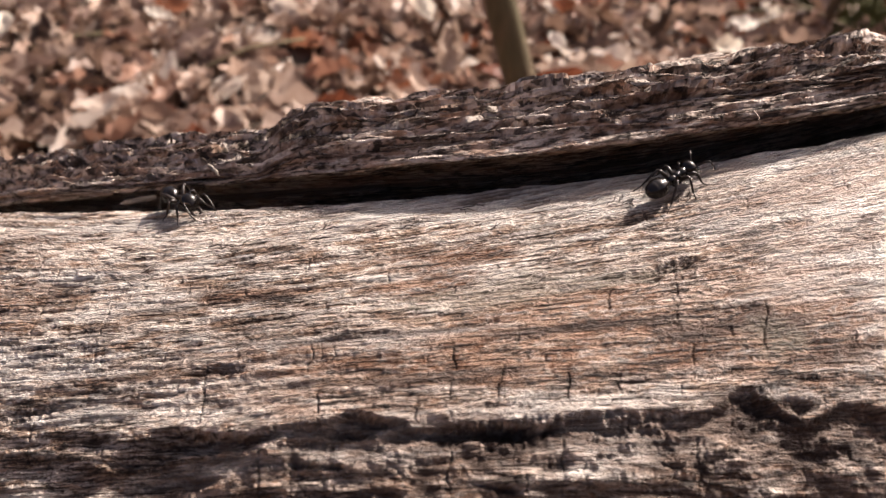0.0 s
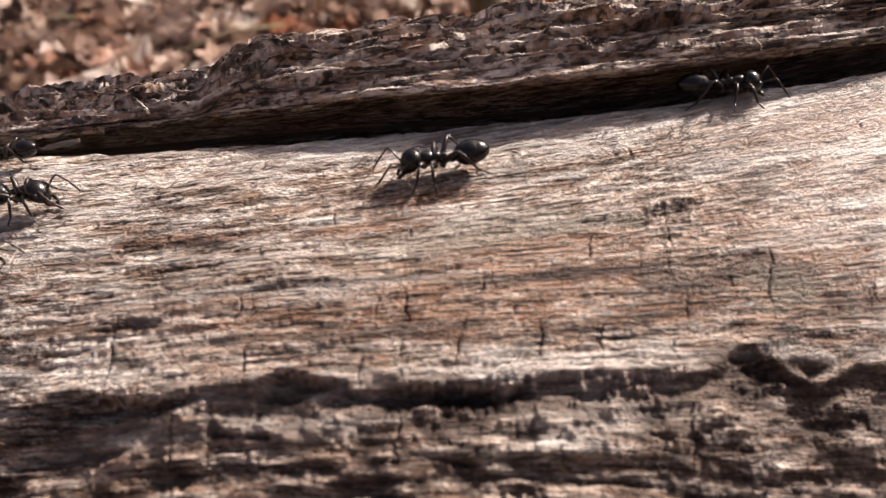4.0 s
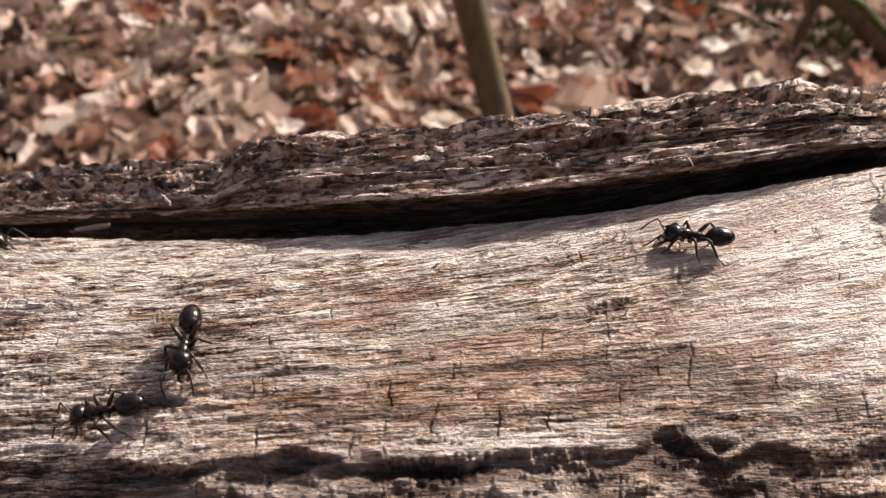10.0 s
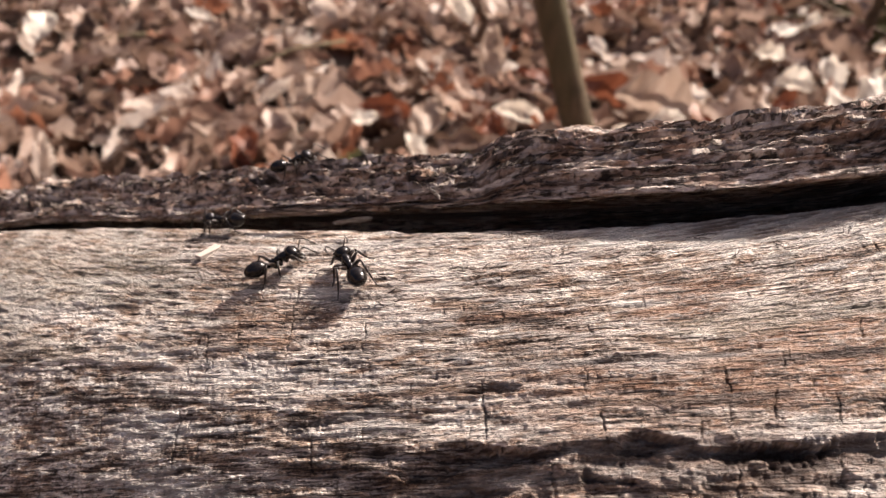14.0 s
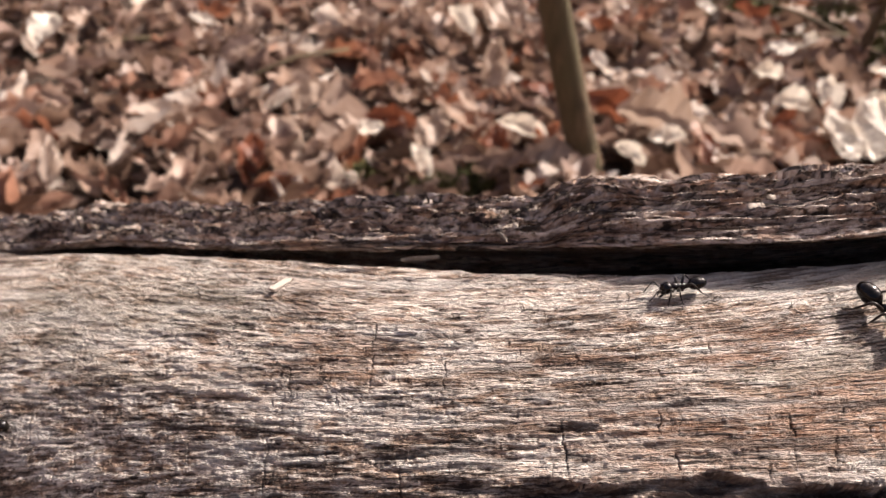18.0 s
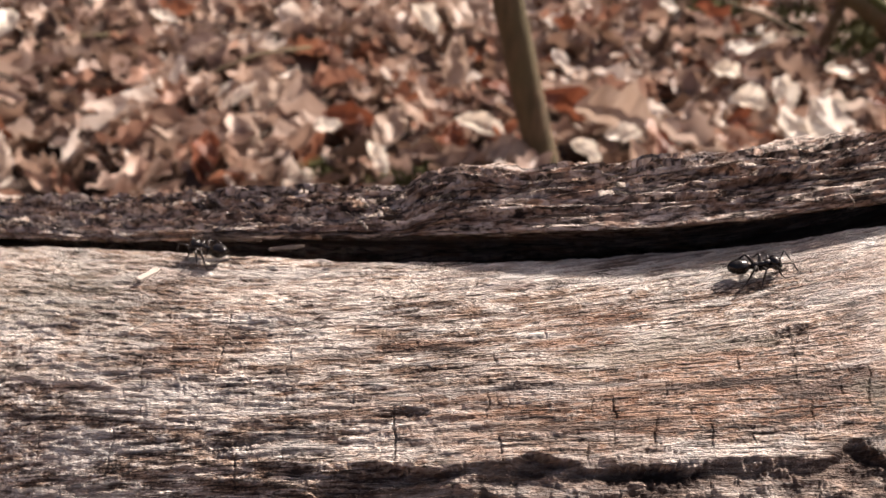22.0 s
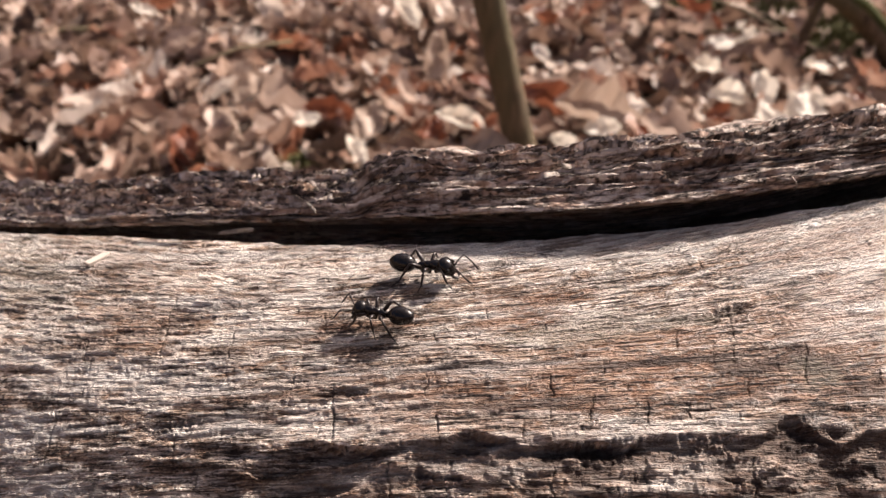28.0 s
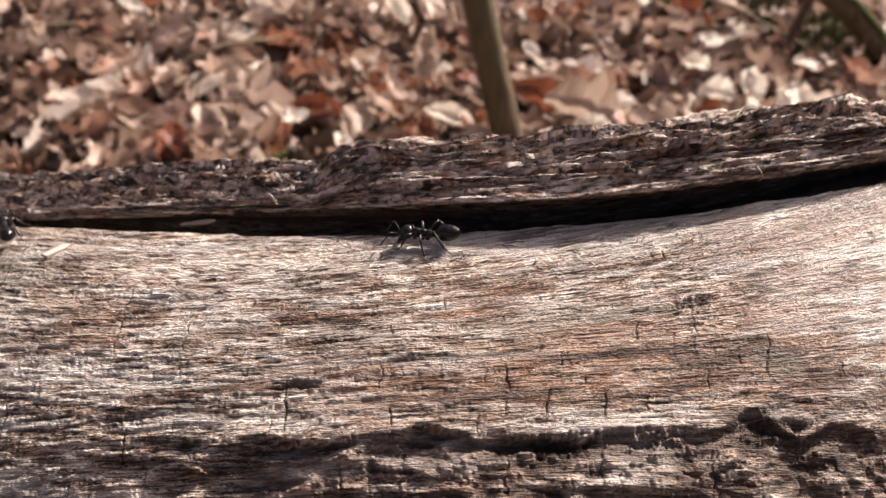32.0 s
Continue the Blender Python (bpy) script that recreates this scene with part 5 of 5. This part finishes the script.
    [(0, -235, 181.2, -19), (10.11, -235, 181.2, -19), (12.8, -94.6, 133.8, -18), (13, -93.4, 136.4, -12), (13.2, -91.1, 133.1, 63), (13.5, -116.8, 143, 138), (13.7, -149.2, 155, 168), (15.68, -257, 171.8, 171), (32, -257, 171.8, 171)],
    [(0, -82.4, 50, 60), (13.76, -82.4, 50, 60), (14.2, -70.4, 70.9, 77), (14.4, -76.6, 75.5, 139), (14.6, -82.9, 81.7, 143), (14.8, -97.2, 91.1, 145), (15, -109.9, 100.9, 145), (15.2, -124.9, 110.2, 146), (15.4, -142.7, 122.8, 147), (15.5, -152.5, 128.4, 164), (17.88, -279, 162.5, 165), (32, -279, 162.5, 165)],
    [(0, 209, 134, -172), (13.96, 209, 134, -172), (17.6, 11.2, 104.5, -172), (17.8, 4.8, 103.8, -171), (18, -7.6, 101.6, -172), (18.2, -22, 100.2, -179), (18.4, -35.4, 101, -179), (18.6, -48, 99.9, -182), (18.8, -65.7, 102.2, -171), (19, -78, 95.3, -137), (19.2, -83.6, 85.3, -111), (19.88, -95.6, 50, -109), (32, -95.6, 50, -109)],
    [(0, 231, 125.1, -175), (13.62, 231, 125.1, -175), (17.6, 12.7, 107.3, -175), (17.8, 22.7, 107.8, -100), (17.9, 18.6, 100.4, -94), (18, 21.8, 93.8, -63), (18.2, 28, 92.3, -41), (18.3, 22, 94.1, -116), (18.4, 14.2, 92.7, -175), (18.6, 1.3, 92.1, -189), (18.8, -13.1, 97.3, -200), (19, -27.1, 102.6, -205), (19.2, -41.8, 110.9, -208), (19.4, -60.6, 120.6, -202), (19.6, -74.9, 124.6, -198), (19.8, -87.8, 129.5, -208), (20, -104.1, 140, -208), (20.2, -131.9, 152.8, -184), (23.28, -301, 153.1, -180), (32, -301, 153.1, -180)],
    [(0, -323, 185.8, -22), (14.36, -323, 185.8, -22), (18.4, -117.8, 100.8, -22), (18.6, -109.3, 101.1, 8), (18.8, -102.4, 103, 28), (19, -95.4, 108.5, 17), (19.2, -79.8, 109.7, 10), (19.4, -67.7, 113.6, 2), (19.6, -57.7, 110.4, -15), (19.8, -46.8, 108.1, -7), (20, -37, 107.8, -9), (20.2, -28.7, 105.4, -14), (20.4, -20, 103.7, -13), (20.6, -13.6, 101.8, -17), (20.8, -11.7, 101.1, -14), (21, -6.2, 99.9, -15), (21.2, 1.6, 97.5, -19), (21.4, 8.2, 95, -11), (21.6, 14.5, 94.9, 18), (21.8, 17.3, 98, 21), (22, 29.4, 100.5, 9), (22.2, 42, 101.9, 5), (22.4, 50.3, 102.4, 15), (26.22, 253, 158.3, 15), (32, 253, 158.3, 15)],
    [(0, 275, 149.4, -169), (15.49, 275, 149.4, -169), (20, 30.9, 103.7, -170), (20.2, 17, 101.9, -173), (20.4, 5, 100.5, -168), (20.6, -6, 97, -152), (20.8, -11.4, 91.8, -158), (21, -23.4, 90.1, -185), (21.2, -37, 94, -208), (21.4, -45.5, 102.1, -226), (21.6, -52.3, 109.8, -224), (21.8, -59.7, 115.9, -224), (22, -68.1, 125, -214), (22.2, -80.3, 129.6, -205), (22.4, -96.2, 138.1, -209), (22.6, -115.5, 149, -189), (26.8, -345, 176.4, -187), (32, -345, 176.4, -187)],
    [(0, -367, 167, -7), (18.99, -367, 167, -7), (23.6, -115, 138.1, -7), (23.8, -97.6, 133.7, -8), (24, -81.4, 133.4, -12), (24.2, -68.2, 127.6, -24), (24.5, -67.8, 127.5, -99), (26.2, -83.5, 133.1, -146), (26.5, -71.9, 124.7, -71), (26.8, -45.6, 114.1, -24), (27, -33.5, 108, -23), (27.2, -21.5, 103.9, -21), (27.4, -15.6, 100.9, -22), (27.6, -16.6, 97.7, -18), (27.8, -17.8, 97, -14), (28, -15.2, 99, -18), (28.2, -6.6, 96.8, -11), (28.5, 12, 93.9, -5), (28.7, 25.4, 94.1, -1), (29, 41.6, 93.5, 5), (29.2, 57.3, 96.7, 10), (32, 208.9, 124, 10)],
    [(0, 319, 171.4, -167), (21.57, 319, 171.4, -167), (26.6, 49.9, 107.3, -167), (26.8, 40.7, 108.9, -174), (27, 24.3, 104.6, -167), (27.2, 5.8, 101.1, -166), (27.4, -4.1, 97.7, -150), (27.6, -7.6, 93.4, -143), (27.8, -15.8, 89, -166), (28, -21.9, 89.8, -200), (28.2, -33.3, 95.4, -213), (28.5, -52.8, 110.1, -220), (28.7, -64.9, 121.9, -216), (29, -79.4, 129.6, -208), (29.2, -93.1, 136.7, -193), (32, -243.8, 168.6, -192)],
    [(0, 341, 160.1, -169), (20.96, 341, 160.1, -169), (26.4, 46.9, 104.5, -169), (26.6, 41.7, 100.5, -94), (26.8, 50.4, 95.5, -19), (28.96, 165, 127.7, 16), (32, 165, 127.7, 16)],
    [(0, 187, 118.9, -176), (26.23, 187, 118.9, -176), (28.7, 51.4, 108.3, -175), (29, 30.7, 104.4, -175), (29.2, 15.1, 105.2, -174), (29.5, -7.5, 100.4, -177), (29.7, -24.5, 102.9, -194), (30, -52.3, 111.3, -199), (30.2, -69.7, 118.8, -208), (30.5, -91.4, 132.2, -195), (32, -172.6, 146.6, -190)],
    [(0, 209, 152, -163), (26.37, 209, 152, -163), (29.2, 60.2, 106.8, -164), (29.5, 39.9, 104.9, -177), (29.7, 22.8, 104.6, -177), (30, -3.4, 102.4, -177), (30.2, -18.9, 102.1, -184), (30.5, -36.9, 104.8, -196), (30.7, -46.5, 110.1, -210), (31, -70.9, 124.5, -212), (31.2, -77.4, 129.3, -205), (31.4, -91.1, 134.1, -192), (32, -123.7, 139.3, -189)],
    [(0, 231, 143.1, -169), (26.32, 231, 143.1, -169), (29.5, 59, 110.3, -169), (29.7, 39.7, 107.2, -176), (30, 14.6, 107.1, -173), (30.2, 3.2, 102.9, -170), (30.5, -16.6, 101.5, -181), (30.7, -32.7, 103.6, -183), (31, -57.4, 103.9, -174), (31.2, -66.3, 100.1, -188), (31.5, -78.6, 106.9, -225), (31.7, -85.6, 119.6, -239), (32, -94.7, 133.7, -237)],
    [(0, 253, 134.3, -171), (27.57, 253, 134.3, -171), (31, 66.5, 104.1, -172), (31.2, 52.8, 105.6, -175), (31.5, 28.6, 100.8, -173), (31.7, 11.3, 100.8, -185), (32, -8.2, 104.2, -190)],
]
LABELS = ["glossy black ant walking on weathered grey log", "large black ant with shiny gaster crossing the log", "black ant running along the crack in the log"]
ANTS = [build_ant(LABELS[k % 3], {23: 0.78, 25: 0.92}.get(k, 1.02 + 0.11 * ((k * 7) % 5) / 4)) for k in range(len(WAYS))]


def on_log(x, y, turn, lift=0.0003):
    """The pose of an ant that stands on the log."""
    d = 0.004
    y = min(y, float(crack_y(x)) - 0.0006) if abs(x) < 0.12 else y
    z = float(log_z(x, y) - crack_depth(x, y - 0.006))
    up = Vector((-(float(log_z(x + d, y)) - float(log_z(x - d, y))) / (2 * d), -(float(log_z(x, y + d)) - float(log_z(x, y - d))) / (2 * d), 1)).normalized()
    ahead = Vector((math.cos(radians(turn)), math.sin(radians(turn)), 0))
    ahead = (ahead - up * ahead.dot(up)).normalized()
    side = up.cross(ahead)
    m = Matrix((ahead, side, up)).transposed().to_4x4()
    m.translation = Vector((x, y, z)) + up * lift
    return m


def on_strip(x, turn):
    """The pose of an ant on top of the strip."""
    slope = math.degrees(math.atan2(float(np.interp(x + 0.01, TOP_X, TOP_Z) - np.interp(x - 0.01, TOP_X, TOP_Z)), 0.02))
    return pose(x, float(lip_y(x)) + 0.0108, float(np.interp(x, TOP_X, TOP_Z)) + 0.0005, 12, -slope if abs(turn) < 90 else slope, turn)


CLIMBER = build_ant("black ant climbing over the dark strip of old wood", 0.92)


def stride(legs, gait, k):
    """Alternate tripods, one stride for every 9 mm or so."""
    phase, steps = k * 0.7, [(0.0, k * 0.7)]
    for t0, t1, far in gait:
        turns = far / 9.0
        n = min(max(1, math.ceil(turns * 4)), 60)
        if t0 > steps[-1][0] + 0.02:
            steps.append((t0, phase))
        for i in range(1, n + 1):
            steps.append((t0 + (t1 - t0) * i / n, phase + turns * i / n * 2 * math.pi))
        phase += turns * 2 * math.pi
    if steps[-1][0] < 31.95:
        steps.append((32.0, phase))
    for j, leg in enumerate(legs):
        hip = leg.location.copy()
        side = 1 if "left" in LEGS[j] else -1
        shift = 0 if j < 3 else math.pi
        walk(leg, [(t, pose(*hip, side * 7 * max(0, math.cos(a + shift)), 0, side * -15 * math.sin(a + shift))) for t, a in steps])


def motions():
    # down in the crack at first, then up and along the strip
    climb = [(0.0, -112, 14), (9.0, -112, 14), (12.5, -90, 14), (13.6, -75, 14), (14.5, -49.5, 10), (14.8, -35, 10), (15.2, -21.6, 8), (15.5, -14.5, 6), (19.0, 110, -5), (22.0, 200, 0), (32.0, 200, 0)]
    walk(CLIMBER[0], [(t, on_strip(x * MM, h)) for t, x, h in climb])
    stride(CLIMBER[1], [(a[0], b[0], abs(b[1] - a[1])) for a, b in zip(climb, climb[1:]) if a[1] != b[1]], 3)
    for k, ((ant, legs), way) in enumerate(zip(ANTS, WAYS)):
        rows, gait = [], []
        for (t0, x0, y0, h0), (t1, x1, y1, h1) in zip(way, way[1:]):
            far = math.hypot(x1 - x0, y1 - y0)
            n = max(1, math.ceil(far / 16), math.ceil(abs(h1 - h0) / 60))
            for i in range(n):
                f = i / n
                rows.append((t0 + (t1 - t0) * f, on_log((x0 + (x1 - x0) * f) * MM, (y0 + (y1 - y0) * f) * MM, h0 + (h1 - h0) * f)))
            if far > 1.5:
                gait.append((t0, t1, far))
        t, x, y, h = way[-1]
        rows.append((t, on_log(x * MM, y * MM, h)))
        walk(ant, rows)
        stride(legs, gait, k)


motions()
